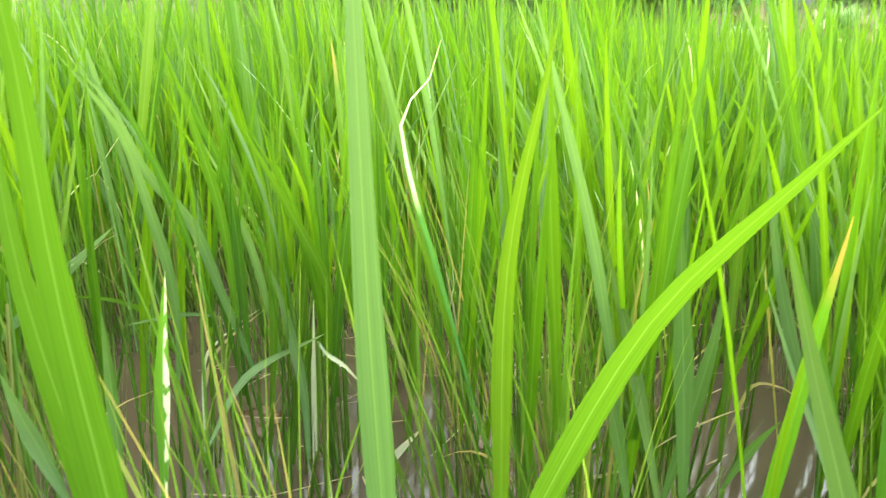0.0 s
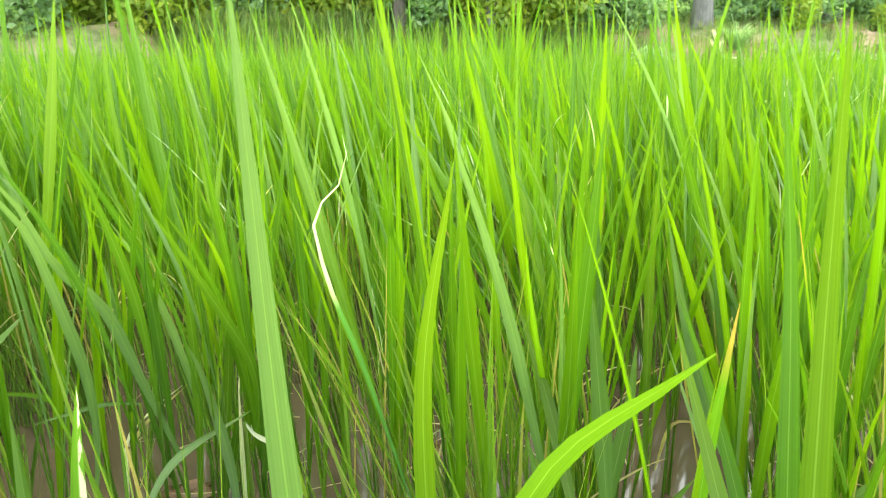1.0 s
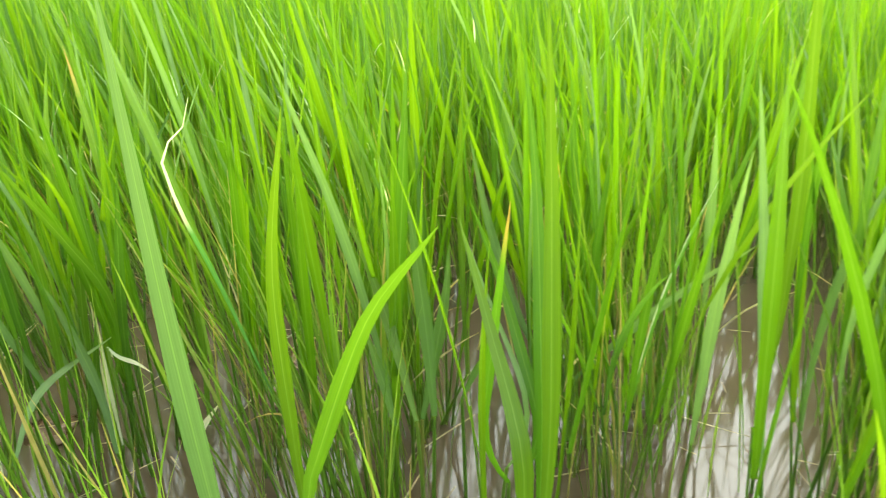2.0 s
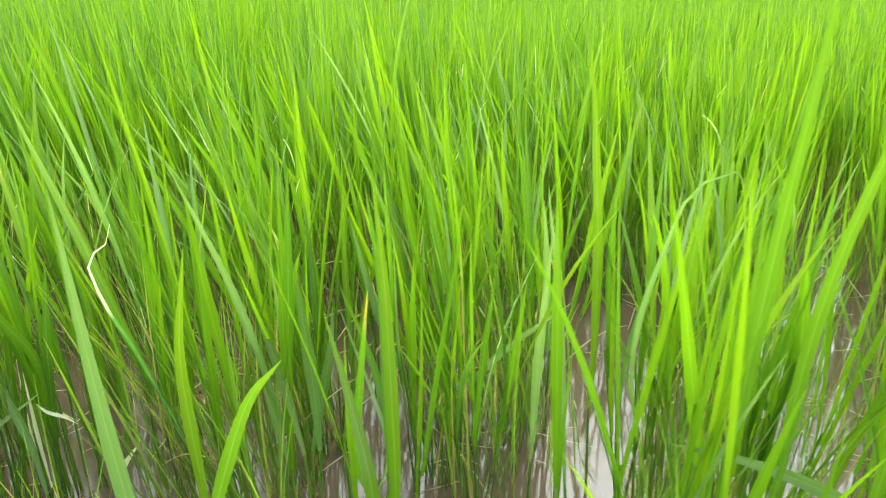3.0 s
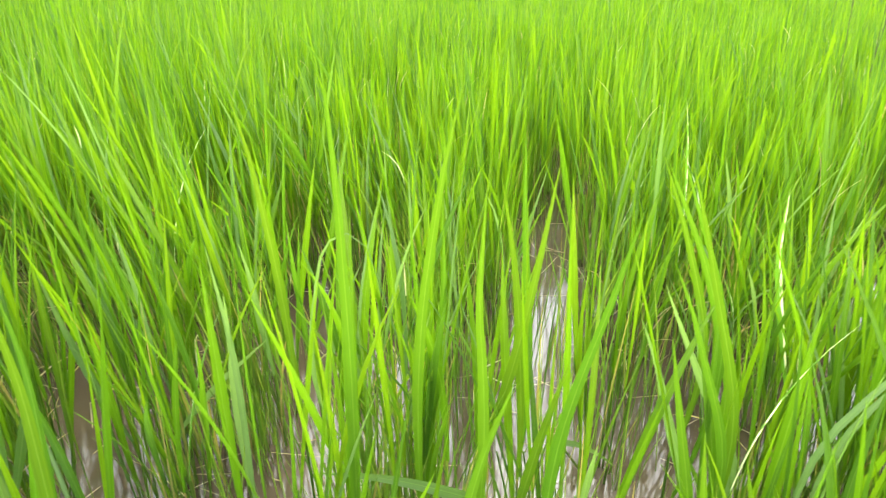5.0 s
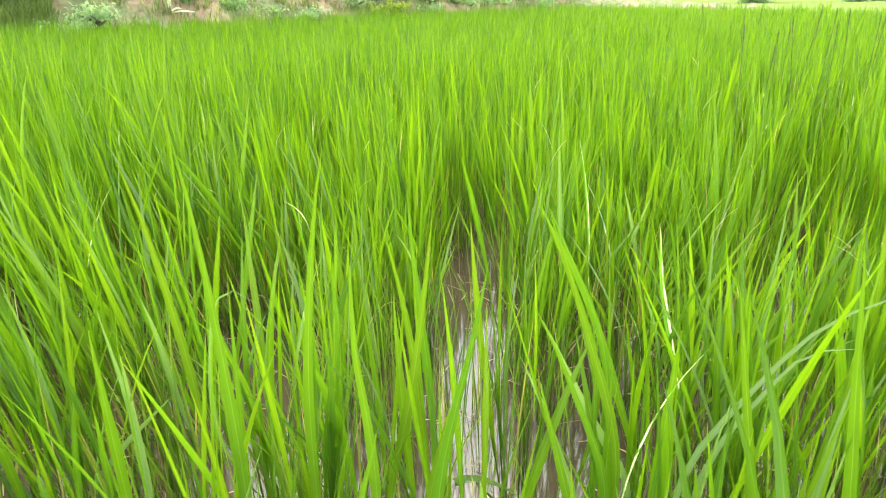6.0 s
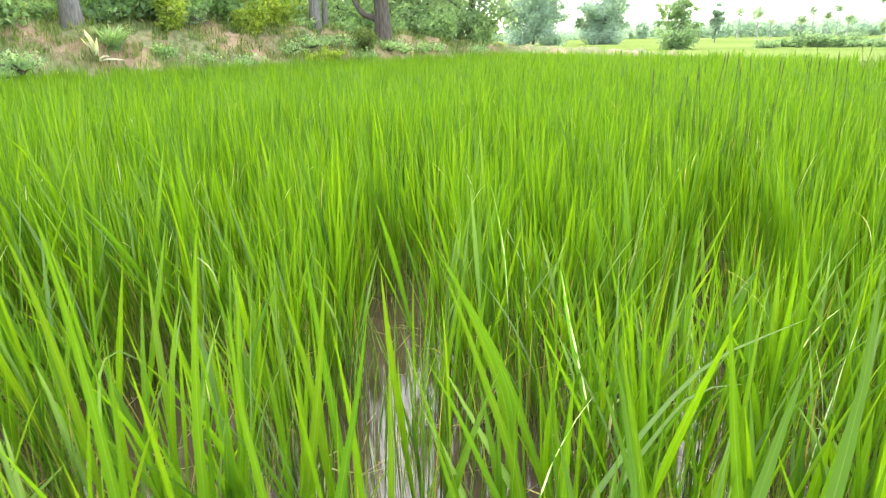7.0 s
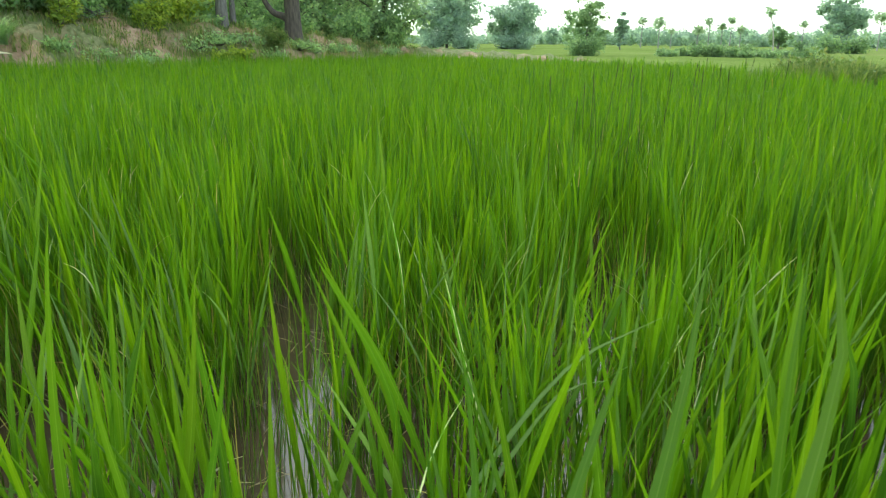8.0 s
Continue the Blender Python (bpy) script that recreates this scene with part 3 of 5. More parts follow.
special_plant(-1.26, 0.16, [([(-1.261, 0.171, 0.059), (-1.291, 0.177, 0.114), (-1.307, 0.203, 0.173), (-1.311, 0.281, 0.232)], 0.006, D, 0.2, "withered hooked leaf"),
                            ([(-1.007, 0.173, 0.18), (-1.07, 0.231, 0.236), (-1.12, 0.344, 0.258)], 0.011, B, 0.3, ""),
                            ([(-1.22, 0.15, 0.2), (-1.2, 0.10, 0.3), (-1.21, 0.0, 0.33)], 0.008, G, 0.3, "")], 5)
special_plant(-1.14, 0.61, [([(-1.121, 0.617, 0.03), (-1.178, 0.684, 0.104), (-1.13, 0.688, 0.174), (-1.14, 0.744, 0.142)], 0.0045, D, 0.2, "withered folded leaf"),
                            ([(-1.142, 0.611, 0.03), (-1.166, 0.684, 0.083), (-1.128, 0.754, 0.134)], 0.005, D, 0.2, "withered leaf")], 0)
special_plant(-0.44, 0.54, [([(-0.421, 0.529, 0.434), (-0.438, 0.54, 0.596), (-0.434, 0.523, 0.743)], 0.017, yellow_leaf_mat, 0.2, ""),
                            ([(-0.448, 0.548, 0.408), (-0.485, 0.576, 0.576), (-0.502, 0.572, 0.707)], 0.014, G, 0.4, "")], 0)
special_plant(-0.66, 0.86, [([(-0.66, 0.885, 0.16), (-0.55, 0.925, 0.31), (-0.443, 0.966, 0.426)], 0.013, B, 0.2, "pale leaf lying across its neighbours")], 5)
special_plant(-0.30, 0.78, [([(-0.32, 0.771, 0.245), (-0.376, 0.818, 0.485), (-0.41, 0.823, 0.666)], 0.012, B, 0.4, "pale bluish leaf")], 2)
special_plant(-0.34, 1.06, [([(-0.263, 0.881, 0.583), (-0.234, 0.87, 0.675), (-0.178, 0.849, 0.721), (-0.158, 0.877, 0.691)], 0.0085, B, 0.2, "pale leaf arched over at the tip")], 3)
special_plant(0.07, 0.99, [([(0.05, 0.96, 0.24), (0.0, 0.84, 0.36), (-0.08, 0.785, 0.40), (-0.17, 0.74, 0.41)], 0.018, B, 0.2, "pale leaf lying low over the water")], 0)
special_plant(0.08, 1.39, [([(0.05, 1.2, 0.2), (0.06, 1.06, 0.31), (0.093, 1.071, 0.322), (0.136, 1.098, 0.294), (0.163, 1.117, 0.263)], 0.014, B, 0.2, "low drooping leaf over the water")], 9, "dense dark rice hill beside open water")
special_plant(-1.2, 0.33, [([(-1.142, 0.321, -0.015), (-1.218, 0.339, 0.11), (-1.249, 0.347, 0.175), (-1.281, 0.36, 0.256)], 0.0045, bleached_mat, 0.2, "thin bleached leaf"),
                           ([(-1.21, 0.348, 0.212), (-1.197, 0.357, 0.187), (-1.182, 0.385, 0.169), (-1.167, 0.403, 0.149)], 0.006, bleached_mat, 0.2, "withered hanging leaf"),
                           ([(-1.201, 0.166, 0.02), (-1.226, 0.172, 0.099), (-1.265, 0.181, 0.176), (-1.276, 0.203, 0.201), (-1.283, 0.235, 0.223), (-1.288, 0.273, 0.243)], 0.0055, bleached_mat, 0.2, "bleached leaf bent over")], 4)
special_plant(-1.0, 0.5, [], 8)
special_plant(-1.13, 0.26, [([(-1.146, 0.211, 0.323), (-1.155, 0.18, 0.427), (-1.144, 0.135, 0.493), (-1.131, 0.104, 0.58), (-1.107, 0.074, 0.627)], 0.015, B, 0.2, "pale leaf leaning over"),
                            ([(-1.183, 0.242, 0.168), (-1.201, 0.242, 0.296), (-1.215, 0.234, 0.462), (-1.195, 0.2, 0.56), (-1.165, 0.161, 0.648)], 0.015, G, 0.2, ""),
                            ([(-1.165, 0.276, 0.046), (-1.188, 0.318, 0.139), (-1.22, 0.353, 0.27)], 0.013, G, 0.3, "")], 3)
special_plant(-1.18, 0.28, [([(-1.162, 0.261, 0.057), (-1.197, 0.281, 0.227), (-1.211, 0.286, 0.417), (-1.19, 0.259, 0.565)], 0.014, G, 0.2, ""), ([(-1.147, 0.293, 0.039), (-1.184, 0.317, 0.208), (-1.194, 0.339, 0.382), (-1.175, 0.339, 0.526)], 0.013, yellow_leaf_mat, 0.2, ""), ([(-1.224, 0.295, 0.175), (-1.238, 0.268, 0.333), (-1.225, 0.232, 0.46), (-1.191, 0.199, 0.537)], 0.012, B, 0.2, "")], 2)
special_plant(-1.17, 0.35, [([(-1.157, 0.331, 0.064), (-1.197, 0.356, 0.254), (-1.196, 0.388, 0.43), (-1.161, 0.416, 0.549)], 0.012, leaf_mat, 0.2, ""), ([(-1.185, 0.366, 0.122), (-1.216, 0.353, 0.303), (-1.214, 0.313, 0.448), (-1.188, 0.265, 0.543)], 0.013, G, 0.2, "")], 2)
special_plant(-1.12, 0.45, [([(-1.11, 0.463, 0.043), (-1.145, 0.49, 0.217), (-1.152, 0.497, 0.379), (-1.129, 0.506, 0.518)], 0.015, G, 0.2, ""), ([(-1.136, 0.444, 0.073), (-1.167, 0.467, 0.25), (-1.172, 0.463, 0.412), (-1.155, 0.431, 0.533)], 0.012, leaf_mat, 0.2, "")], 2)
special_plant(-1.17, 0.40, [([(-1.168, 0.381, 0.174), (-1.199, 0.364, 0.313), (-1.22, 0.337, 0.494), (-1.202, 0.313, 0.578)], 0.014, G, 0.2, "")], 5)
special_plant(-1.1, -0.1, [([(-1.116, -0.076, 0.286), (-1.13, -0.052, 0.307), (-1.162, 0.012, 0.361), (-1.188, 0.085, 0.423)], 0.016, B, 0.2, "pale slanting leaf")], 3)
special_plant(-0.89, 0.79, [([(-0.899, 0.806, 0.088), (-0.967, 0.833, 0.291), (-0.983, 0.83, 0.428), (-0.983, 0.815, 0.545)], 0.017, G, 0.2, ""),
                            ([(-0.803, 0.787, 0.145), (-0.844, 0.817, 0.309), (-0.86, 0.829, 0.474), (-0.85, 0.827, 0.64)], 0.012, yellow_leaf_mat, 0.2, "")], 3)
special_plant(-0.68, 0.85, [([(-0.696, 0.842, 0.194), (-0.747, 0.833, 0.288), (-0.79, 0.824, 0.402), (-0.819, 0.811, 0.535)], 0.015, B, 0.2, "pale bluish leaf")], 3)
special_plant(-0.86, 0.72, [([(-0.863, 0.714, 0.136), (-0.925, 0.697, 0.254), (-0.98, 0.681, 0.411)], 0.011, G, 0.2, "")], 3)
special_plant(-1.14, 0.06, [], 8)
special_plant(-0.95, 0.97, [([(-0.954, 0.959, 0.06), (-0.94, 0.975, 0.146), (-0.915, 1.008, 0.153), (-0.893, 1.02, 0.143)], 0.006, D, 0.2, "withered drooping leaf")], 4)
special_plant(-0.98, 0.69, [([(-0.978, 0.70, 0.02), (-0.974, 0.715, 0.069), (-0.959, 0.762, 0.096), (-0.94, 0.807, 0.122)], 0.006, G, 0.2, ""),
                            ([(-0.97, 0.68, 0.01), (-0.958, 0.698, 0.034), (-0.943, 0.735, 0.049), (-0.926, 0.772, 0.066)], 0.005, D, 0.2, "withered leaf"),
                            ([(-1.107, 0.90, 0.02), (-1.107, 0.931, 0.089), (-1.106, 0.949, 0.111)], 0.005, D, 0.2, "withered leaf"),
                            ([(-1.045, 0.41, 0.04), (-1.054, 0.419, 0.068), (-1.061, 0.447, 0.091), (-1.064, 0.472, 0.109)], 0.012, bleached_mat, 0.2, "frayed bleached leaf")], 2)
special_plant(-0.75, 1.09, [([(-0.75, 1.08, 0.05), (-0.754, 1.073, 0.286), (-0.71, 1.089, 0.247), (-0.687, 1.087, 0.218)], 0.006, bleached_mat, 0.2, "speckled withered leaf")], 3)
special_plant(0.42, 1.58, [([(0.42, 1.575, 0.2), (0.432, 1.582, 0.329), (0.469, 1.588, 0.348), (0.506, 1.592, 0.364)], 0.008, bleached_mat, 0.2, "bleached level leaf")], 5)
special_plant(-0.24, 1.46, [([(-0.25, 1.45, 0.02), (-0.247, 1.464, 0.117), (-0.211, 1.5, 0.148), (-0.181, 1.517, 0.155)], 0.006, bleached_mat, 0.2, "bleached bent leaf"),
                            ([(-0.235, 1.46, 0.02), (-0.226, 1.469, 0.112), (-0.193, 1.479, 0.107), (-0.147, 1.493, 0.103)], 0.005, bleached_mat, 0.2, "bleached bent leaf")], 2)
special_plant(0.34, 1.29, [([(0.325, 1.274, 0.315), (0.254, 1.199, 0.596), (0.178, 1.112, 0.806)], 0.017, G, 0.2, "")], 6)
special_plant(0.47, 1.42, [([(0.42, 1.42, 0.253), (0.351, 1.426, 0.536), (0.337, 1.296, 0.733)], 0.013, blotched_mat, 0.3, "leaf with a bleached dry edge"),
                           ([(0.45, 0.929, 0.678), (0.42, 1.0, 0.72), (0.394, 1.069, 0.748)], 0.012, G, 0.3, "")], 6)
special_plant(0.46, 0.95, [([(0.468, 0.997, 0.59), (0.557, 1.053, 0.698), (0.675, 1.093, 0.76)], 0.009, B, 0.2, "pale leaf leaning far over"),
                           ([(0.497, 1.048, 0.578), (0.548, 1.078, 0.643), (0.61, 1.097, 0.656)], 0.010, B, 0.3, "")], 3)
special_plant(0.50, 0.56, [([(0.483, 0.585, 0.752), (0.474, 0.666, 0.797), (0.449, 0.744, 0.862)], 0.021, G, 0.2, ""),
                           ([(0.536, 0.571, 0.778), (0.554, 0.608, 0.839), (0.58, 0.655, 0.907)], 0.022, G, -0.3, "")], 0)
special_plant(0.68, 0.64, [([(0.7, 0.627, 0.809), (0.738, 0.703, 0.908), (0.734, 0.776, 0.999)], 0.021, G, 0.1, ""),
                           ([(0.705, 0.687, 0.769), (0.716, 0.729, 0.845), (0.741, 0.807, 0.956)], 0.018, G, 0.4, ""),
                           ([(0.617, 0.694, 0.746), (0.64, 0.744, 0.834), (0.662, 0.821, 0.926)], 0.019, G, -0.3, ""),
                           ([(0.678, 0.77, 0.696), (0.702, 0.788, 0.771), (0.737, 0.83, 0.828)], 0.013, G, 0.3, "")], 2)

# tall leaves of the hills at the walker's feet
special_plant(-0.43, 1.03, [([(-0.410, 0.993, 0.352), (-0.407, 0.971, 0.536), (-0.414, 0.942, 0.749), (-0.419, 0.914, 0.869)], 0.0165, yellow_leaf_mat, 0.2, "")], 0)
special_plant(0.00, 1.09, [([(0.008, 1.050, 0.412), (0.002, 1.030, 0.582), (-0.007, 1.009, 0.699), (-0.016, 0.988, 0.786)], 0.0165, yellow_leaf_mat, 0.2, "")], 0)
special_plant(-0.24, 1.19, [([(-0.221, 1.150, 0.388), (-0.199, 1.134, 0.570), (-0.177, 1.118, 0.674), (-0.160, 1.100, 0.755)], 0.0159, G, 0.3, "")], 0)
special_plant(0.08, 0.73, [([(0.079, 0.704, 0.514), (0.098, 0.694, 0.588), (0.117, 0.682, 0.644), (0.133, 0.671, 0.694)], 0.0165, G, 0.3, "broad slanting leaf")], 0)
special_plant(-0.60, 1.15, [([(-0.573, 1.113, 0.225), (-0.568, 1.086, 0.357), (-0.561, 1.061, 0.478), (-0.555, 1.035, 0.567)], 0.0152, B, 0.3, "")], 0)
special_plant(0.30, 1.05, [([(0.304, 1.016, 0.572), (0.276, 0.999, 0.672), (0.251, 0.981, 0.765), (0.228, 0.962, 0.843)], 0.0165, yellow_leaf_mat, 0.2, "")], 0)
special_plant(0.28, 0.95, [([(0.285, 0.915, 0.437), (0.268, 0.900, 0.530), (0.256, 0.884, 0.601), (0.245, 0.869, 0.667)], 0.0165, G, 0.2, "")], 0)
special_plant(-0.02, 1.15, [([(-0.005, 1.115, 0.447), (-0.009, 1.093, 0.603), (-0.010, 1.072, 0.722), (-0.007, 1.053, 0.829)], 0.0165, G, 0.2, "")], 0)
special_plant(0.06, 0.93, [([(0.072, 0.903, 0.348), (0.094, 0.894, 0.453), (0.115, 0.884, 0.539), (0.132, 0.873, 0.602)], 0.0165, yellow_leaf_mat, 0.3, "")], 0)
special_plant(-0.49, 0.93, [([(-0.462, 0.896, 0.140), (-0.448, 0.880, 0.334), (-0.432, 0.867, 0.481), (-0.417, 0.853, 0.574)], 0.0165, B, 0.2, "pale bluish leaf")], 0)
special_plant(0.51, 0.99, [([(0.503, 0.963, 0.488), (0.485, 0.949, 0.596), (0.468, 0.934, 0.694), (0.451, 0.920, 0.790)], 0.0165, yellow_leaf_mat, 0.1, "")], 0)
special_plant(0.23, 1.28, [([(0.239, 1.235, 0.555), (0.214, 1.209, 0.646), (0.191, 1.182, 0.723), (0.167, 1.154, 0.798)], 0.0165, yellow_leaf_mat, 0.2, "")], 0)
special_plant(0.32, 1.16, [([(0.323, 1.121, 0.376), (0.284, 1.097, 0.459), (0.239, 1.069, 0.568), (0.208, 1.043, 0.651)], 0.0164, B, 0.3, "pale bluish leaf")], 0)
special_plant(0.26, 1.08, [([(0.270, 1.049, 0.341), (0.242, 1.026, 0.447), (0.218, 1.002, 0.546), (0.192, 0.977, 0.628)], 0.0165, B, 0.3, "")], 0)
special_plant(-0.10, 0.72, [([(-0.077, 0.700, 0.759), (-0.070, 0.687, 0.836), (-0.064, 0.673, 0.911), (-0.059, 0.658, 0.978)], 0.0165, G, 0.2, "")], 0)
special_plant(-0.03, 1.00, [([(-0.010, 0.971, 0.367), (0.026, 0.971, 0.529), (0.053, 0.965, 0.683), (0.075, 0.956, 0.827)], 0.0165, yellow_leaf_mat, 0.2, "")], 0)
special_plant(-0.16, 1.04, [([(-0.140, 1.007, 0.365), (-0.113, 1.002, 0.526), (-0.101, 0.987, 0.635), (-0.094, 0.968, 0.717)], 0.0153, G, 0.2, "")], 0)
special_plant(0.60, 0.98, [([(0.598, 0.953, 0.576), (0.583, 0.939, 0.671), (0.570, 0.925, 0.765), (0.557, 0.911, 0.852)], 0.0165, G, 0.1, "")], 0)
special_plant(0.25, 1.14, [([(0.260, 1.106, 0.666), (0.239, 1.080, 0.730), (0.224, 1.055, 0.781), (0.207, 1.030, 0.838)], 0.0135, G, 0.3, "")], 0)
special_plant(0.29, 0.98, [([(0.302, 0.948, 0.538), (0.278, 0.924, 0.619), (0.259, 0.901, 0.687), (0.234, 0.874, 0.758)], 0.0145, G, 0.3, "")], 0)
special_plant(0.66, 0.87, [([(0.656, 0.843, 0.664), (0.658, 0.829, 0.734), (0.662, 0.816, 0.798), (0.659, 0.803, 0.850)], 0.0155, G, 0.2, "")], 0)
special_plant(0.15, 0.81, [([(0.165, 0.790, 0.634), (0.185, 0.787, 0.716), (0.201, 0.780, 0.787), (0.214, 0.772, 0.848)], 0.0165, G, 0.2, "")], 0)
special_plant(0.02, 0.83, [([(0.041, 0.810, 0.602), (0.042, 0.792, 0.696), (0.050, 0.778, 0.773), (0.058, 0.765, 0.844)], 0.0160, G, 0.2, "")], 0)
special_plant(-0.05, 0.84, [([(-0.030, 0.816, 0.760), (-0.014, 0.808, 0.833), (0.001, 0.800, 0.889), (0.018, 0.793, 0.943)], 0.0158, G, 0.1, "")], 0)
special_plant(-0.99, 0.88, [([(-0.960, 0.849, 0.203), (-0.952, 0.829, 0.351), (-0.949, 0.802, 0.483), (-0.946, 0.776, 0.610)], 0.0152, G, 0.2, "")], 0)
special_plant(-0.95, 0.82, [([(-0.923, 0.796, 0.013), (-0.935, 0.754, 0.195), (-0.946, 0.710, 0.334), (-0.955, 0.665, 0.461)], 0.0139, G, 0.3, "")], 0)
special_plant(-1.13, 0.14, [([(-1.098, 0.140, 0.426), (-1.080, 0.118, 0.540), (-1.062, 0.099, 0.587), (-1.041, 0.065, 0.643)], 0.0139, B, 0.3, "pale leaf leaning over")], 0)
special_plant(-1.26, 0.04, [([(-1.217, 0.045, 0.005), (-1.197, 0.050, 0.103), (-1.178, 0.055, 0.184), (-1.160, 0.061, 0.277)], 0.0165, G, 0.2, "")], 0)
special_plant(-1.12, 0.34, [([(-1.084, 0.330, 0.381), (-1.073, 0.289, 0.470), (-1.059, 0.263, 0.523), (-1.044, 0.239, 0.572)], 0.0141, G, 0.3, "")], 0)
special_plant(-1.16, 0.23, [([(-1.122, 0.226, 0.300), (-1.105, 0.215, 0.447), (-1.088, 0.186, 0.583), (-1.071, 0.168, 0.646)], 0.0134, G, 0.2, "")], 0)

# leaves of the low hills at the walk's start
special_plant(-1.17, 0.02, [([(-1.144, 0.012, 0.371), (-1.192, 0.046, 0.390), (-1.238, 0.086, 0.415)], 0.0109, B, 0.2, "pale slanting leaf")], 0)
special_plant(-0.91, 0.05, [([(-0.881, 0.039, 0.223), (-0.899, 0.019, 0.273), (-0.910, 0.004, 0.316), (-0.918, -0.006, 0.353)], 0.0170, B, 0.2, "bluish leaf")], 0)
special_plant(-0.95, 0.09, [([(-0.923, 0.082, 0.185), (-0.976, 0.078, 0.241), (-1.024, 0.074, 0.303), (-1.063, 0.070, 0.355)], 0.0145, G, 0.2, "")], 0)
special_plant(-1.06, 0.31, [([(-1.030, 0.298, 0.119), (-1.071, 0.301, 0.208), (-1.114, 0.284, 0.325), (-1.125, 0.265, 0.382)], 0.0144, B, 0.2, "")], 0)
special_plant(-1.08, 0.32, [([(-1.050, 0.312, 0.115), (-1.095, 0.321, 0.195), (-1.139, 0.333, 0.298)], 0.0066, bleached_mat, 0.2, "thin bleached leaf")], 0)
special_plant(-1.08, 0.33, [([(-1.055, 0.322, 0.276), (-1.046, 0.332, 0.260), (-1.035, 0.352, 0.245), (-1.023, 0.366, 0.229)], 0.0062, bleached_mat, 0.2, "withered hanging leaf")], 0)
special_plant(-1.16, 0.22, [([(-1.132, 0.204, 0.299), (-1.130, 0.162, 0.309), (-1.122, 0.121, 0.310), (-1.112, 0.085, 0.310)], 0.0064, B, 0.2, "level leaf")], 0)
special_plant(-0.67, 0.57, [([(-0.645, 0.553, 0.252), (-0.702, 0.574, 0.305), (-0.761, 0.589, 0.375), (-0.824, 0.590, 0.469)], 0.0145, yellow_leaf_mat, 0.2, "")], 0)
special_plant(-0.70, 0.55, [([(-0.673, 0.541, 0.236), (-0.716, 0.555, 0.282), (-0.759, 0.562, 0.335)], 0.0133, G, 0.2, "")], 0)
special_plant(-0.67, 0.59, [([(-0.645, 0.582, 0.245), (-0.698, 0.617, 0.324), (-0.756, 0.646, 0.449), (-0.777, 0.657, 0.487)], 0.0202, G, 0.2, "broad upright leaf")], 0)
special_plant(-0.72, 0.61, [([(-0.692, 0.600, 0.207), (-0.720, 0.647, 0.266), (-0.747, 0.695, 0.345), (-0.770, 0.723, 0.406)], 0.0172, G, 0.2, "")], 0)
special_plant(-0.46, 0.50, [([(-0.433, 0.489, 0.420), (-0.461, 0.500, 0.452), (-0.489, 0.509, 0.492), (-0.522, 0.514, 0.555)], 0.0168, yellow_leaf_mat, 0.2, "broad slanting leaf")], 0)
special_plant(-0.56, 0.62, [([(-0.535, 0.610, 0.353), (-0.564, 0.621, 0.374), (-0.595, 0.631, 0.400), (-0.646, 0.638, 0.471)], 0.0064, B, 0.2, "thin pale leaf")], 0)
special_plant(-0.67, 0.64, [([(-0.647, 0.631, 0.246), (-0.648, 0.650, 0.270), (-0.645, 0.671, 0.295), (-0.641, 0.686, 0.311)], 0.0093, G, 0.2, "short leaf")], 0)
special_plant(-0.81, 0.67, [([(-0.788, 0.660, 0.195), (-0.778, 0.690, 0.217), (-0.757, 0.734, 0.246), (-0.743, 0.756, 0.259)], 0.0029, D, 0.2, "straw-coloured level leaf")], 0)
special_plant(-1.02, 0.57, [([(-0.994, 0.558, 0.218), (-0.983, 0.596, 0.235), (-0.961, 0.645, 0.249)], 0.0032, bleached_mat, 0.2, "withered level leaf")], 0)


# ---- the rest of the rice field ----
def rice_crowd(where, lift, leaves, segs, width, stems, across, low, droop):
    n = len(where)
    vig = np.repeat(lift * rng.uniform(0.78, 1.17, n), leaves)
    foot = np.repeat(np.concatenate([where, np.zeros((n, 1))], 1), leaves, 0)
    k = len(foot)
    turn = rng.uniform(0, 2 * math.pi, k)
    out = np.stack([np.cos(turn), np.sin(turn), 0 * turn], -1)
    z = vig * rng.uniform(low, 0.33, k)
    base = foot + out * rng.uniform(0.0, 0.05, (k, 1)) + out * z[:, None] * 0.12 + np.array([0, 0, 1.0]) * z[:, None]
    pieces = [blades(base, vig * rng.uniform(0.22, 0.46, k), width * (0.62 + 1.05 * rng.random(k) ** 2.2), turn + rng.normal(0, 0.8, k), np.radians(rng.uniform(0, 9, k)),
                     np.radians(rng.choice([3, 6, 10, 15, 38], k) * droop * rng.uniform(0.4, 1.2, k)), segs, 0.2, rng.uniform(-0.8, 0.8, k), across)]
    if stems:
        foot = np.repeat(np.concatenate([where, np.full((n, 1), -0.03)], 1), stems, 0)
        k = len(foot)
        turn = rng.uniform(0, 2 * math.pi, k)
        foot[:, :2] += np.stack([np.cos(turn), np.sin(turn)], -1) * rng.uniform(0, 0.045, (k, 1))
        rib = blades(foot, rng.uniform(0.25, 0.38, k), 0.007, turn, np.radians(rng.uniform(0, 9, k)), 0.0, 2, 0.3, 0.0, 2, blunt=0.6)
        return pieces[0], rib
    return pieces[0], None


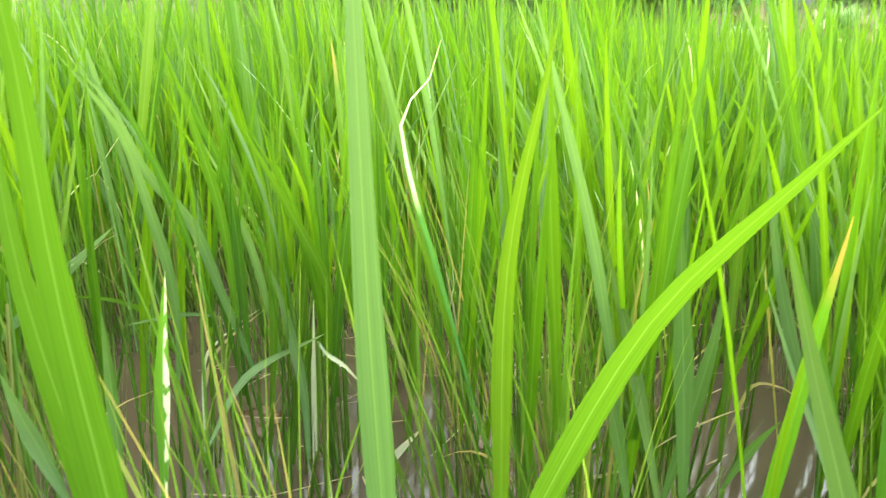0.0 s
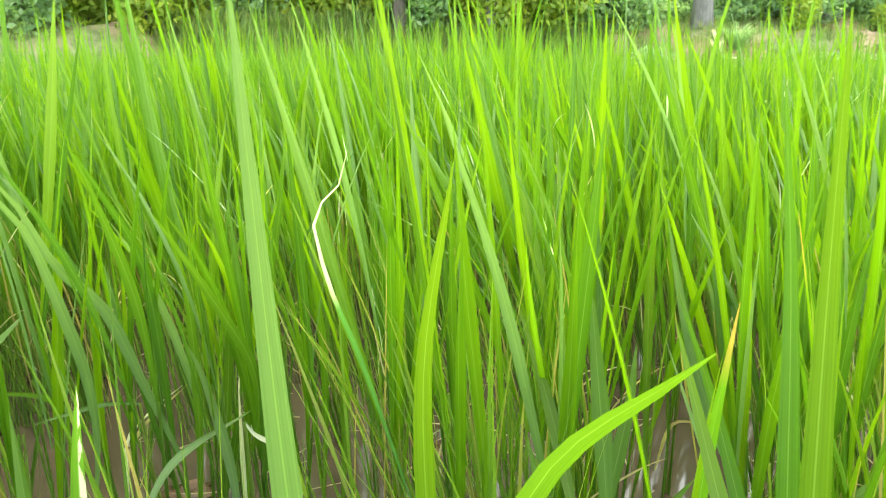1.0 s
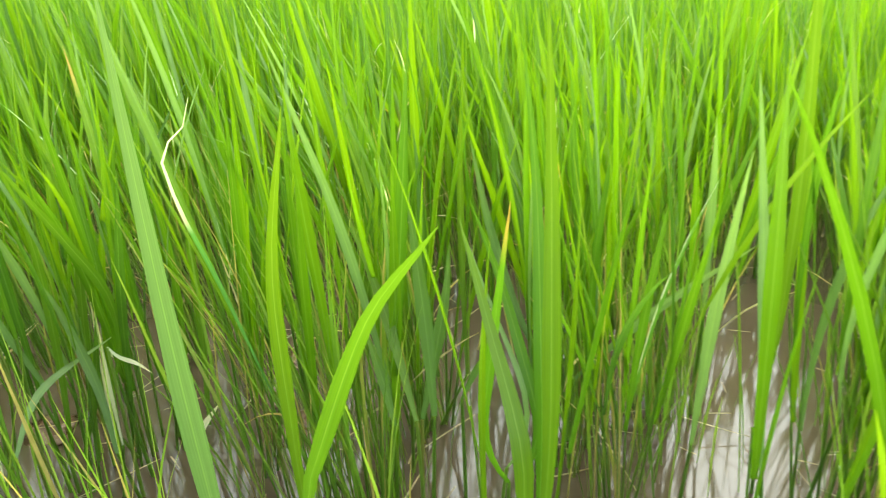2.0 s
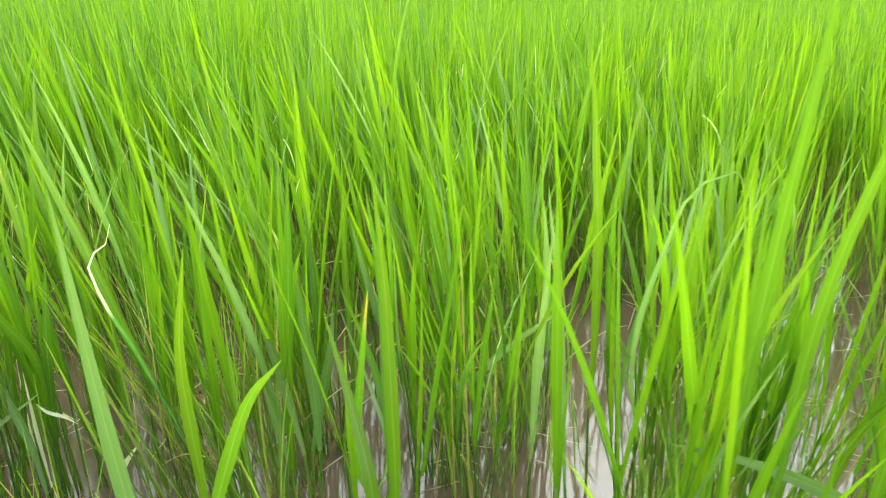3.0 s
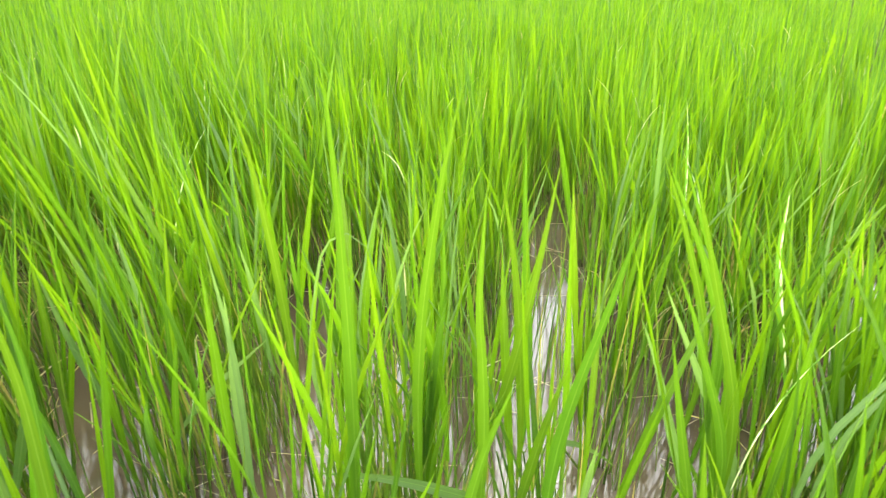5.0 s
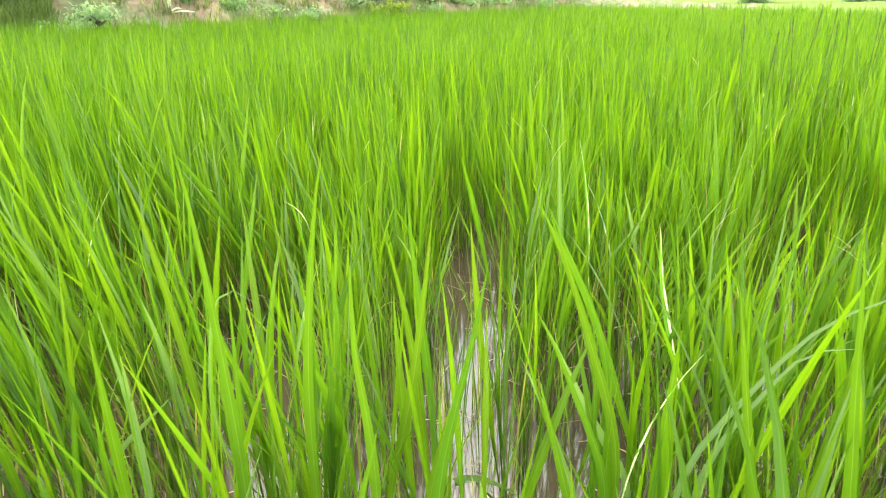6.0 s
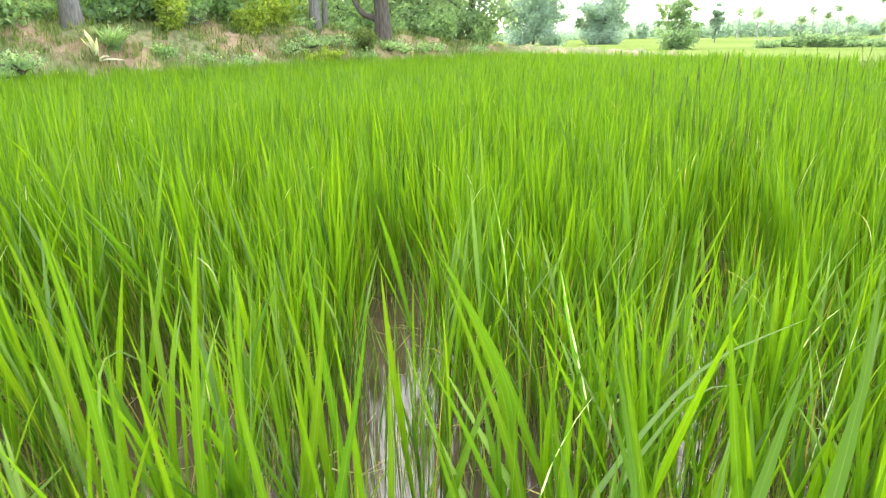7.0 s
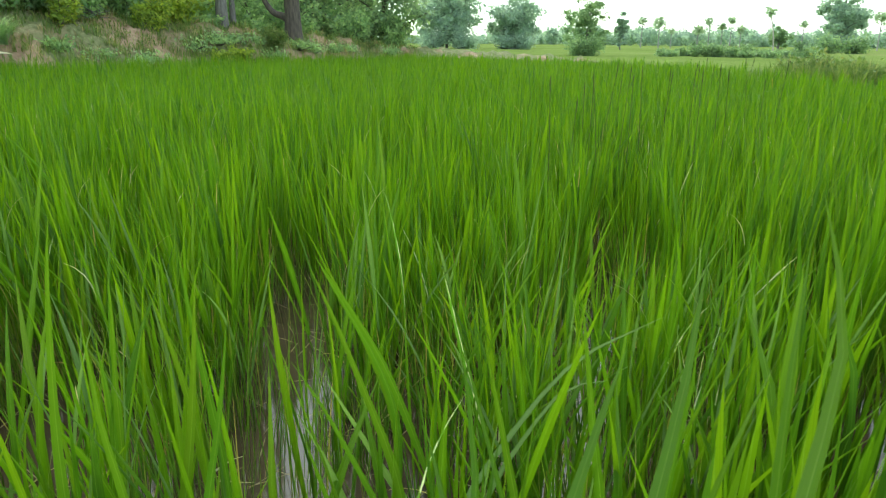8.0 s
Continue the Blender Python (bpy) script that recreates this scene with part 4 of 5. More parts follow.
def crowd_objects(sel, leaves, segs, width, stems, across, low, droop, label):
    a, b = rice_crowd(hills[sel], tallness[sel], leaves, segs, width, stems, across, low, droop)
    ob = new("rice_leaves", mesh_of("rice_leaves", leaned(a[0]), a[1], field_mat, a[2]))
    tagged(ob, label, "rice", kind="stuff")
    if b:
        ob = new("rice_stems", mesh_of("rice_stems", leaned(b[0]), b[1], stem_many_mat, b[2]))
        tagged(ob, "thin green and straw-coloured rice stems in muddy water", "rice stems", kind="stuff")


# short tillers and weeds between the nearest hills
start_side = ahead & (heading > 58) & (reach < 1.5)
close = np.concatenate([hills[ahead & (reach < 3.2) & ~start_side], hills[start_side & (reach > 1.0)], hills[start_side & (reach <= 1.0)][::4], np.stack([rng.uniform(-1.3, -0.6, 12), rng.uniform(0.0, 0.9, 12)], -1), np.stack([rng.uniform(-0.7, 0.9, 20), rng.uniform(0.8, 1.2, 20)], -1)])
root = np.repeat(np.concatenate([close, np.zeros((len(close), 1))], 1), 27, 0)
root = root + rng.normal(0, 0.042, root.shape) * np.array([1, 1, 0])
root = root[~in_lane(root[:, :2]) | (rng.random(len(root)) < 0.4)]
stray = np.concatenate([smooth_line(knots, 60) for knots, _ in LANES[:3]])
stray = np.concatenate([stray, np.zeros((len(stray), 1))], 1) + rng.normal(0, 0.07, (len(stray), 3)) * np.array([1, 1, 0])
root = np.concatenate([root, stray[stray[:, 1] > 1.3]])
k = len(root)
v, f, t = blades(root, rng.uniform(0.14, 0.56, k), rng.uniform(0.0022, 0.0052, k), rng.uniform(0, 6.283, k), np.radians(rng.uniform(1, 13, k)), np.radians(rng.uniform(0, 26, k)), 5, 0.2, rng.uniform(-1, 1, k), 2)
tagged(new("rice_shoots", mesh_of("rice_shoots", leaned(v), f, stem_many_mat, t)), "thin short rice shoots crowding the hills' feet", "rice shoots", kind="stuff")
mid = ahead & ~near & (reach < 5.5)
# withered leaves hanging among the green ones; the pale slivers stand in for highlights
spread_ = hills[ahead & (reach > 0.9) & (reach < 5.5)]
k = 1500
root = np.concatenate([spread_[rng.integers(len(spread_), size=k)], rng.uniform(0.12, 0.62, (k, 1))], 1) + rng.normal(0, 0.04, (k, 3)) * np.array([1, 1, 0])
v, f, t = blades(root, rng.uniform(0.04, 0.16, k), 0.0010 + 0.0024 * rng.random(k) ** 2, rng.uniform(0, 6.283, k), np.radians(rng.uniform(3, 32, k)), np.radians(rng.uniform(0, 70, k)), 5, 0.2, rng.uniform(-2, 2, k), 2)
tagged(new("withered_glint_leaves", mesh_of("withered_glint_leaves", v, f, straw_many_mat, t)), "thin bleached and straw-coloured withered leaves hanging in the rice, pale ones added as highlights", "withered leaves", kind="stuff")
far = ahead & (reach >= 5.5) & (reach < 10)
distant = ahead & (reach >= 10)
behind = ~ahead
crowd_objects(mid, 33, 6, 0.0104, 14, 3, 0.14, 1.0, "dense bright green rice leaves beyond the nearest hills")
crowd_objects(far, 30, 4, 0.0112, 3, 2, 0.15, 2.0, "dense bright green rice canopy across the paddy")
crowd_objects(distant, 24, 3, 0.017, 0, 2, 0.2, 2.8, "far bright green rice canopy up to the banks")
crowd_objects(behind, 28, 3, 0.018, 2, 2, 0.1, 1.0, "bright green rice on the near side of the paddy")


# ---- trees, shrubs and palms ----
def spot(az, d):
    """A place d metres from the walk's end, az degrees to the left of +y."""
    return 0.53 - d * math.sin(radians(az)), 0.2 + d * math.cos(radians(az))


def tree(x, y, z, height, spread, trunk, clear, lobes, count, leaf, leaf_mat_, bark, label, name="tree", lean=0.0, limbs=6, full=False, low_limb=None):
    root = new(name)
    root.location = (x, y, z)
    tagged(root, label, name.replace("_", " "))
    h = np.linspace(0, 1, 9)
    wob = rng.normal(0, 0.03 * height, (2,))
    line = np.stack([wob[0] * h**2 + lean * h, wob[1] * h**2, h * height * 0.85 - 0.2], -1)
    pieces = [tube(line, trunk * (1.15 - 0.9 * h) * (1 + 0.25 * np.exp(-h * 12)), 10)]
    ends = []
    for i in range(limbs):
        f = clear + (0.8 - clear) * (i + 0.5) / limbs
        at = np.array([np.interp(f, h, line[:, k]) for k in range(3)])
        a = i * 2.4 + rng.uniform(0, 0.8)
        reach_ = spread * rng.uniform(0.55, 0.9) * (1.1 - 0.5 * f)
        g = np.linspace(0, 1, 6)[:, None]
        tip = at + np.array([math.cos(a) * reach_, math.sin(a) * reach_, reach_ * rng.uniform(0.3, 0.8)])
        limb = at + (tip - at) * g + np.array([0, 0, 1.0]) * np.sin(g * 3.1) * reach_ * 0.08
        pieces.append(tube(limb, trunk * 0.45 * (1.15 - g[:, 0]), 6))
        ends.append(tip)
    ends.append(line[-1])
    if low_limb:
        pieces.append(tube(smooth_line(low_limb, 14), np.linspace(0.11, 0.05, 14), 8))
    v, f = joined(pieces)
    part("trunk", mesh_of("trunk", v, f, bark), root)
    low = height * clear
    centres = []
    for i in range(lobes):
        e = ends[i % len(ends)]
        c = e + rng.normal(0, spread * 0.25, 3) * np.array([1, 1, 0.7])
        c[2] = np.clip(c[2], low + spread * 0.15, height * 0.97)
        r = spread * rng.uniform(0.22, 0.42)
        if full:
            p = rng.normal(size=3)
            p *= rng.random() ** 0.6 / np.linalg.norm(p)
            c = np.array([p[0] * spread * 0.8, p[1] * spread * 0.8, height * (0.46 + 0.46 * p[2])])
            r = spread * rng.uniform(0.16, 0.36)
        d = rng.normal(size=(count // lobes, 3))
        d /= np.linalg.norm(d, axis=1)[:, None]
        centres.append(c + d * r * rng.uniform(0.0 if full else 0.35, 1.0, (len(d), 1)) ** (1.0 if full else 0.5) * np.array([1, 1, 0.75]))
    v, f = leaf_cloud(np.concatenate(centres), leaf)
    part("crown", mesh_of("crown", v, f, leaf_mat_), root)
    return root


def shrub(x, y, z, height, spread, count, leaf, mat, label, name="shrub"):
    root = new(name)
    root.location = (x, y, z)
    tagged(root, label, name)
    centres = []
    for i in range(7):
        a, r = rng.uniform(0, 6.283), spread * rng.uniform(0.2, 0.8)
        tip = np.array([math.cos(a) * r, math.sin(a) * r, height * rng.uniform(0.5, 0.95)])
        g = np.linspace(0, 1, 5)[:, None]
        v, f = tube(tip * g + np.array([0, 0, 0.15 * height]) * np.sin(3.1 * g) - np.array([0, 0, 0.08]), 0.018 * (1.2 - g[:, 0]), 5)
        part("stem", mesh_of("stem", v, f, bark_dark), root)
        d = rng.normal(size=(count // 7, 3))
        d /= np.linalg.norm(d, axis=1)[:, None]
        c = tip * rng.uniform(0.15, 1.0, (len(d), 1))
        centres.append(c + d * rng.uniform(0.2, 1.0, (len(d), 1)) * spread * 0.42 * np.array([1, 1, 0.8]))
    c = np.concatenate(centres)
    c[:, 2] = np.abs(c[:, 2])
    v, f = leaf_cloud(c, leaf)
    part("foliage", mesh_of("foliage", v, f, mat), root)
    return root


def palm(x, y, z, height, crown, label, bark=None, lean=None):
    root = new("palm_tree")
    root.location = (x, y, z)
    tagged(root, label, "palm tree", "palms beyond the fields")
    h = np.linspace(0, 1, 8)
    lean = rng.normal(0, 0.015 * height, 2) if lean is None else lean
    line = np.stack([lean[0] * h**2, lean[1] * h**2, h * height - 0.3], -1)
    part("trunk", mesh_of("trunk", *tube(line, 0.09 - 0.03 * h, 8), bark or bark_palm), root)
    top = line[-1]
    k = 34
    j = np.arange(k) + 0.5
    up, turn = 1 - 1.95 * j / k, j * 2.39996 + rng.uniform(0, 6.283)
    flat = np.sqrt(1 - up**2)
    d = np.stack([flat * np.cos(turn), flat * np.sin(turn), up], -1)
    verts, faces = [], []
    for w in d:
        ax = w + 0.8 * rng.normal(size=3)
        ax /= np.linalg.norm(ax)
        s_ = np.cross(ax, rng.normal(size=3))
        s_ /= np.linalg.norm(s_)
        c = top + w * crown * rng.uniform(0.05, 0.75)
        for a in np.linspace(-1.3, 1.3, 9):
            way = math.cos(a) * ax + math.sin(a) * s_
            q = np.cross(way, np.cross(ax, s_)) * crown * 0.05
            i = len(verts)
            verts += [c - q, c + q, c + way * crown * 0.45 + q * 0.6, c + way * crown * 0.45 - q * 0.6]
            faces.append([i, i + 1, i + 2, i + 3])
    part("crown", mesh_of("crown", np.array(verts), np.array(faces), palm_mat, smooth=False), root)
    return root


# trees on the bank
def bank_tree(az, d, height, spread, trunk, clear, count, mat, bark, label, low_limb=None):
    x, y = spot(az, d)
    return tree(x, y, bank_height(x, y) - 0.08, height, spread, trunk, clear, 26, count, 0.17, mat, bark, label, limbs=8, low_limb=low_limb)


bank_tree(21.9, 19.6, 8.0, 3.2, 0.19, 0.26, 2600, tree_mat, bark_dark, "dark-trunked green tree with low limbs on the bank",
          low_limb=[(0, 0, 0.5), (-0.25, -0.06, 0.68), (-0.5, -0.12, 0.78), (-0.75, -0.15, 1.15), (-1.0, -0.1, 1.9)])
bank_tree(27.2, 18.9, 9.0, 3.0, 0.125, 0.42, 1400, tree_mat, bark_grey, "tall grey-barked tree on the earth bank")
bank_tree(26.4, 19.3, 8.0, 2.6, 0.065, 0.45, 1000, tree_mat, bark_grey, "slender grey-barked tree on the earth bank")
bank_tree(44.4, 15.4, 8.0, 3.0, 0.17, 0.45, 1400, tree_mat, bark_grey, "slim grey-trunked tree behind the red bank")
bank_tree(60, 13.6, 7.5, 2.8, 0.09, 0.4, 1300, shrub_mat, bark_grey, "slim grey-trunked tree among yellow-green shrubs")
bank_tree(67, 13.3, 8.0, 3.0, 0.10, 0.4, 1400, tree_mat, bark_dark, "dark-trunked tree among yellow-green shrubs")
bank_tree(91, 15.0, 8.0, 3.4, 0.2, 0.12, 3500, hazed_mat, bark_dark, "dense dusky blue-green tree on the bank")
for az, d, hgt in ((36, 24, 7), (53, 22, 7), (31, 25, 7), (74, 21, 7), (62, 22, 7), (82, 20, 7), (100, 17, 7), (47, 25, 7)):
    bank_tree(az, d, hgt, 3.2, 0.13, 0.4, 1100, tree_mat, bark_dark, "leafy green tree in the grove behind the bank")
x, y = spot(14.7, 23.5)
tree(x, y, bank_height(x, y) - 0.1, 5.5, 1.9, 0.12, 0.03, 50, 6500, 0.17, tree_mat, bark_dark, "drooping green tree at the end of the grove", full=True)
x, y = spot(20.0, 25)
tree(x, y, bank_height(x, y) - 0.1, 6.0, 3.0, 0.14, 0.03, 60, 7500, 0.18, tree_mat, bark_dark, "dense dark green tree in the grove", full=True)
x, y = spot(21.5, 23.5)
tree(x, y, bank_height(x, y) - 0.1, 5.5, 3.2, 0.12, 0.05, 54, 6500, 0.18, tree_mat, bark_dark, "dense dark green tree in the grove", full=True)
for az, d in ((20.5, 28), (24, 28), (29, 29), (35, 29), (41, 28), (48, 27), (56, 26), (26, 33), (38, 33), (20, 33)):
    x, y = spot(az, d)
    tree(x, y, bank_height(x, y) - 0.1, rng.uniform(6.5, 8.0), 3.9, 0.14, 0.03, 60, 5200, 0.24, tree_mat, bark_dark, "dense leafy tree deep in the grove", full=True)
for az, d in ((63, 17), (71, 16.5), (79, 16.5), (87, 17), (95, 17), (103, 17)):
    x, y = spot(az, d)
    tree(x, y, bank_height(x, y) - 0.1, rng.uniform(7.0, 8.5), 3.7, 0.15, 0.03, 60, 5200, 0.2, tree_mat, bark_dark, "dense dark green tree shading the paddy's edge", full=True)
# shrubs along the bank's top, the taller ones behind
for row in range(4):
    for i, az in enumerate(np.arange(14.4 + 1.6 * row, 106, 3.2)):
        d = np.interp(az, [11, 15, 25, 33, 45, 60, 90, 106], [25.0, 22.3, 19.3, 17.2, 15.2, 13.8, 13.4, 13.6]) + rng.uniform(-0.2, 0.8) + (0, 1.6, 3.6, 6.5)[row]
        x, y = spot(az + rng.uniform(-1, 1), d)
        grow = 1.0 + 0.5 * row
        if az > 52:
            shrub(x, y, bank_height(x, y) - 0.05, grow * rng.uniform(1.4, 2.2), grow * rng.uniform(1.0, 1.4), (2300, 1800, 1100, 1100)[row], 0.14, yellow_mat if i % 4 else shrub_mat, "yellow-green leafy shrub on the bank")
        elif (20.5 < az < 29.5 or 43 < az < 47.5) and row == 0:
            shrub(x, y, bank_height(x, y) - 0.05, 0.4, 0.5, 700, 0.11, shrub_mat, "low green shrub beside a grey trunk")
        else:
            shrub(x, y, bank_height(x, y) - 0.05, grow * rng.uniform(0.8, 1.5), grow * rng.uniform(0.9, 1.3), (2300, 1800, 1100, 1100)[row], 0.13, shrub_mat if i % 5 or az < 22 else yellow_mat, "green leafy shrub on top of the earth bank")
x, y = spot(23.4, 18.4)
shrub(x, y, bank_height(x, y) - 0.05, 0.62, 0.42, 3600, 0.05, weed_mat, "rounded dull green bush below the dark tree", "bush")

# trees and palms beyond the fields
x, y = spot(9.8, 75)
tree(x, y, 0.3, 7.8, 4.6, 0.13, 0.03, 100, 17000, 0.34, hazed_mat, bark_grey, "blue-green hazy tree across the fields", full=True)
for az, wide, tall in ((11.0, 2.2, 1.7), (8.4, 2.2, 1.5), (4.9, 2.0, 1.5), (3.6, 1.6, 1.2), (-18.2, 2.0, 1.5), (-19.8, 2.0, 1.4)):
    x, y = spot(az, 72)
    shrub(x, y, 0.3, tall, wide, 1500, 0.26, distant_mat if az < 0 else hazed_mat, "pale green bush at the foot of a far tree", "bush")
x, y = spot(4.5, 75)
tree(x, y, 0.3, 5.9, 3.5, 0.11, 0.03, 80, 12000, 0.32, hazed_mat, bark_pale, "hazy blue-green rounded tree with a pale trunk", full=True)
x, y = spot(-1.2, 44)
tree(x, y, 0.3, 4.1, 1.75, 0.06, 0.06, 48, 5000, 0.17, distant_mat, bark_grey, "small open-crowned tree beside the far field", full=True)
x, y = spot(-0.9, 43)
shrub(x, y, 0.3, 1.15, 1.75, 3600, 0.17, distant_mat, "low spreading bush at a tree's foot", "bush")
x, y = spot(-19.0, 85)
tree(x, y, 0.3, 7.2, 3.2, 0.13, 0.05, 60, 9500, 0.34, hazed_mat, bark_grey, "tall hazy grey-green tree beyond the weedy bund", full=True)
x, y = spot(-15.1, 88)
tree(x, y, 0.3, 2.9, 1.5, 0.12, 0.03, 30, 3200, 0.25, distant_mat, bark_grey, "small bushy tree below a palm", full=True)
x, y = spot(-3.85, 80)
tree(x, y, 0.3, 4.3, 1.1, 0.06, 0.1, 40, 4200, 0.28, hazed_mat, bark_grey, "slender hazy blue-green tree beyond the fields", full=True)
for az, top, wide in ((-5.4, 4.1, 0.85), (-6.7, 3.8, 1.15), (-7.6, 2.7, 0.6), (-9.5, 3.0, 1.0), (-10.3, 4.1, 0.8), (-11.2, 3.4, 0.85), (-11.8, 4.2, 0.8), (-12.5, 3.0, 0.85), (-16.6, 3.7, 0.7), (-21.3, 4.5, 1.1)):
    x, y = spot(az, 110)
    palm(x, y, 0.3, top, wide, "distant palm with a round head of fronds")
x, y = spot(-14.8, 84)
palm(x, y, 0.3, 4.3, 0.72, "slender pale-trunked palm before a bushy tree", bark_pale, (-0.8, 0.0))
# far woods along the horizon
c = []
for az in np.arange(3, -32, -0.28):
    d = 210 + rng.uniform(-25, 25)
    x, y = spot(az, d)
    hgt = rng.uniform(2.5, 5.5)
    p = rng.normal(size=(200, 3))
    p /= np.linalg.norm(p, axis=1)[:, None]
    q = p * np.array([2.2, 2.2, hgt * 0.55]) * rng.uniform(0.4, 1, (200, 1)) + np.array([x, y, 0.3 + hgt * 0.5])
    c.append(q)
for az in np.arange(15, 3, -0.35):
    x, y = spot(az, 190 + rng.uniform(-20, 20))
    hgt = rng.uniform(1.2, 2.8)
    p = rng.normal(size=(120, 3))
    p /= np.linalg.norm(p, axis=1)[:, None]
    c.append(p * np.array([2.4, 2.4, hgt * 0.55]) * rng.uniform(0.4, 1, (120, 1)) + np.array([x, y, 0.3 + hgt * 0.5]))
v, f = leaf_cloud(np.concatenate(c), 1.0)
tagged(new("far_woods", mesh_of("far_woods", v, f, hazed_mat)), "hazy blue-green belt of far trees", "woods", kind="stuff")
# bushes along the next bund
for az in np.arange(-6.5, -17.5, -0.42):
    if rng.random() < 0.25:
        continue
    x, y = spot(az + rng.uniform(-0.3, 0.3), 46 + rng.uniform(-2, 2))
    shrub(x, y, 0.3, rng.choice([0.35, 0.5, 0.75, 1.0]) * rng.uniform(0.85, 1.1), rng.uniform(0.45, 1.1), 600, 0.15, distant_mat, "low green bush on a far bund", "bush")


# ---- weeds and litter on the banks ----
def tufts(line, offsets, heights, tall, per, mat, name, label, width=0.012):
    n = len(line)
    way = np.gradient(line, axis=0)
    way /= np.linalg.norm(way, axis=1)[:, None]
    left = np.stack([-way[:, 1], way[:, 0]], -1)
    t = rng.uniform(0, n - 1.001, per)
    i = t.astype(int)
    o = rng.uniform(0, 1, per)
    p = line[i] + (line[i + 1] - line[i]) * (t - i)[:, None] + left[i] * np.interp(o, [0, 1], offsets)[:, None]
    z = np.array([bank_height(*q) for q in p]) if heights is None else np.interp(o, [0, 0.5, 1], heights)
    k = 7
    base = np.repeat(np.concatenate([p, z[:, None] - 0.05], 1), k, 0) + rng.normal(0, 0.05, (per * k, 3)) * np.array([1, 1, 0])
    v, f, uv = blades(base, tall * rng.uniform(0.5, 1.3, per * k), width, rng.uniform(0, 6.283, per * k), np.radians(rng.uniform(3, 35, per * k)), np.radians(rng.uniform(10, 70, per * k)), 3, 0.1, 0.0, 2)
    ob = new(name, mesh_of(name, v, f, mat, uv))
    tagged(ob, label, "grass", kind="stuff")


seen_bank = bank_line[60:205]
tufts(seen_bank, (0.05, 2.4), None, 0.2, 2800, weed_mat, "bank_grass", "patchy thin grass on the red earth bank", 0.02)
tufts(seen_bank, (0.3, 2.4), None, 0.16, 800, litter_mat, "dry_litter", "dry straw and leaf litter on the bank")
tufts(bank_line[60:104], (-0.1, 1.6), None, 0.45, 2400, weed_mat, "bank_weeds", "rank yellow-green weeds covering the bank", 0.025)
tufts(bund_line[:62], (0.1, 1.1), (0.3, 0.4, 0.3), 0.27, 4600, weed_mat, "bund_grass", "thin green grass on the low bund")
tufts(bund_line[60:80], (0.0, 1.2), (0.3, 0.4, 0.3), 0.5, 900, weed_mat, "bund_weeds", "tall green weeds crowding the low bund", 0.02)


# pale weeds at the grove's end
for az in np.arange(5.5, 13.5, 0.8):
    x, y = spot(az + rng.uniform(-0.3, 0.3), rng.uniform(24, 31))
    shrub(x, y, 0.1, rng.uniform(0.35, 0.75), rng.uniform(0.4, 0.75), 500, 0.09, yellow_mat if rng.random() < 0.5 else shrub_mat, "pale leafy weed beside the field's corner", "weed")
# leafy weeds on the low bund
for i in range(9):
    x, y = bund_line[63 + i * 2] + np.array([0.5, 0.45])
    shrub(x, y, 0.34, rng.uniform(0.4, 0.75), rng.uniform(0.4, 0.6), 700, 0.08, weed_mat, "leafy green weed crowding the low bund", "weed")
# leafy weeds on the bank's face
for az in np.arange(14.5, 52, 1.5):
    if 41.5 < az < 46.0:
        continue
    d = np.interp(az, [15, 25, 33, 45, 60], [20.6, 17.6, 15.6, 13.4, 12.2]) + rng.uniform(-0.5, 0.8)
    x, y = spot(az + rng.uniform(-0.6, 0.6), d)
    shrub(x, y, bank_height(x, y) - 0.05, rng.uniform(0.12, 0.26), rng.uniform(0.35, 0.7), 420, 0.08, shrub_mat if int(az * 2) % 3 else weed_mat, "low leafy green weed on the earth bank", "weed")


for az, d, tall in ((27.6, 16.9, 0.35), (26.9, 17.2, 0.45), (26.2, 17.3, 0.4), (38.2, 15.9, 0.9), (37.6, 16.1, 0.8), (32.4, 17.0, 0.6), (31.8, 17.2, 0.7)):
    x, y = spot(az, d)
    shrub(x, y, bank_height(x, y) - 0.05, tall, 0.42, 900, 0.09, yellow_mat, "bright yellow-green leafy weed on the bank", "weed")


# ---- withered things on the bank ----
def bank_spot(az, d, z):
    x, y = spot(az, d)
    return x, y, bank_height(x, y) + z


pale_mat = blade_material("bleached_frond", True, [(0.0, (0.66, 0.64, 0.58)), (1.0, (0.76, 0.74, 0.68))], 0.0)
frond = new("dry_palm_frond")
frond.location = bank_spot(43.2, 14.55, -0.02)
tagged(frond, "withered pale palm frond lying on the earth bank", "palm frond")
for turn, lean, size in ((-2.3, 0.3, 0.5), (-2.9, 0.15, 0.55), (-1.6, 0.12, 0.6), (-0.6, 0.3, 0.5), (-0.5, 1.25, 0.7), (0.2, 1.35, 0.55), (2.4, 1.2, 0.45), (-2.0, 0.1, 0.6), (-1.3, 0.1, 0.5), (2.9, 0.4, 0.5)):
    v, f, t = blades(np.zeros((1, 3)), size, 0.085, turn, lean, 0.5, 7, 0.3, 0.6)
    part("leaflet", mesh_of("leaflet", v, f, pale_mat, t), frond)
mound = new("grass_clump")
mound.location = bank_spot(42.0, 15.0, -0.03)
tagged(mound, "drooping grey-green grass clump on the bank", "grass clump")
k = 420
turn = rng.uniform(0, 6.283, k)
v, f, t = blades(rng.normal(0, 0.06, (k, 3)) * np.array([1, 1, 0]), rng.uniform(0.5, 0.8, k), 0.012, turn, np.radians(rng.uniform(5, 40, k)), np.radians(rng.uniform(60, 130, k)), 6, 0.1, 0.0, 2)
part("tuft", mesh_of("tuft", v, f, shrub_mat, t), mound)
pile = new("brush_pile")
pile.location = bank_spot(36.7, 16.6, 0.0)
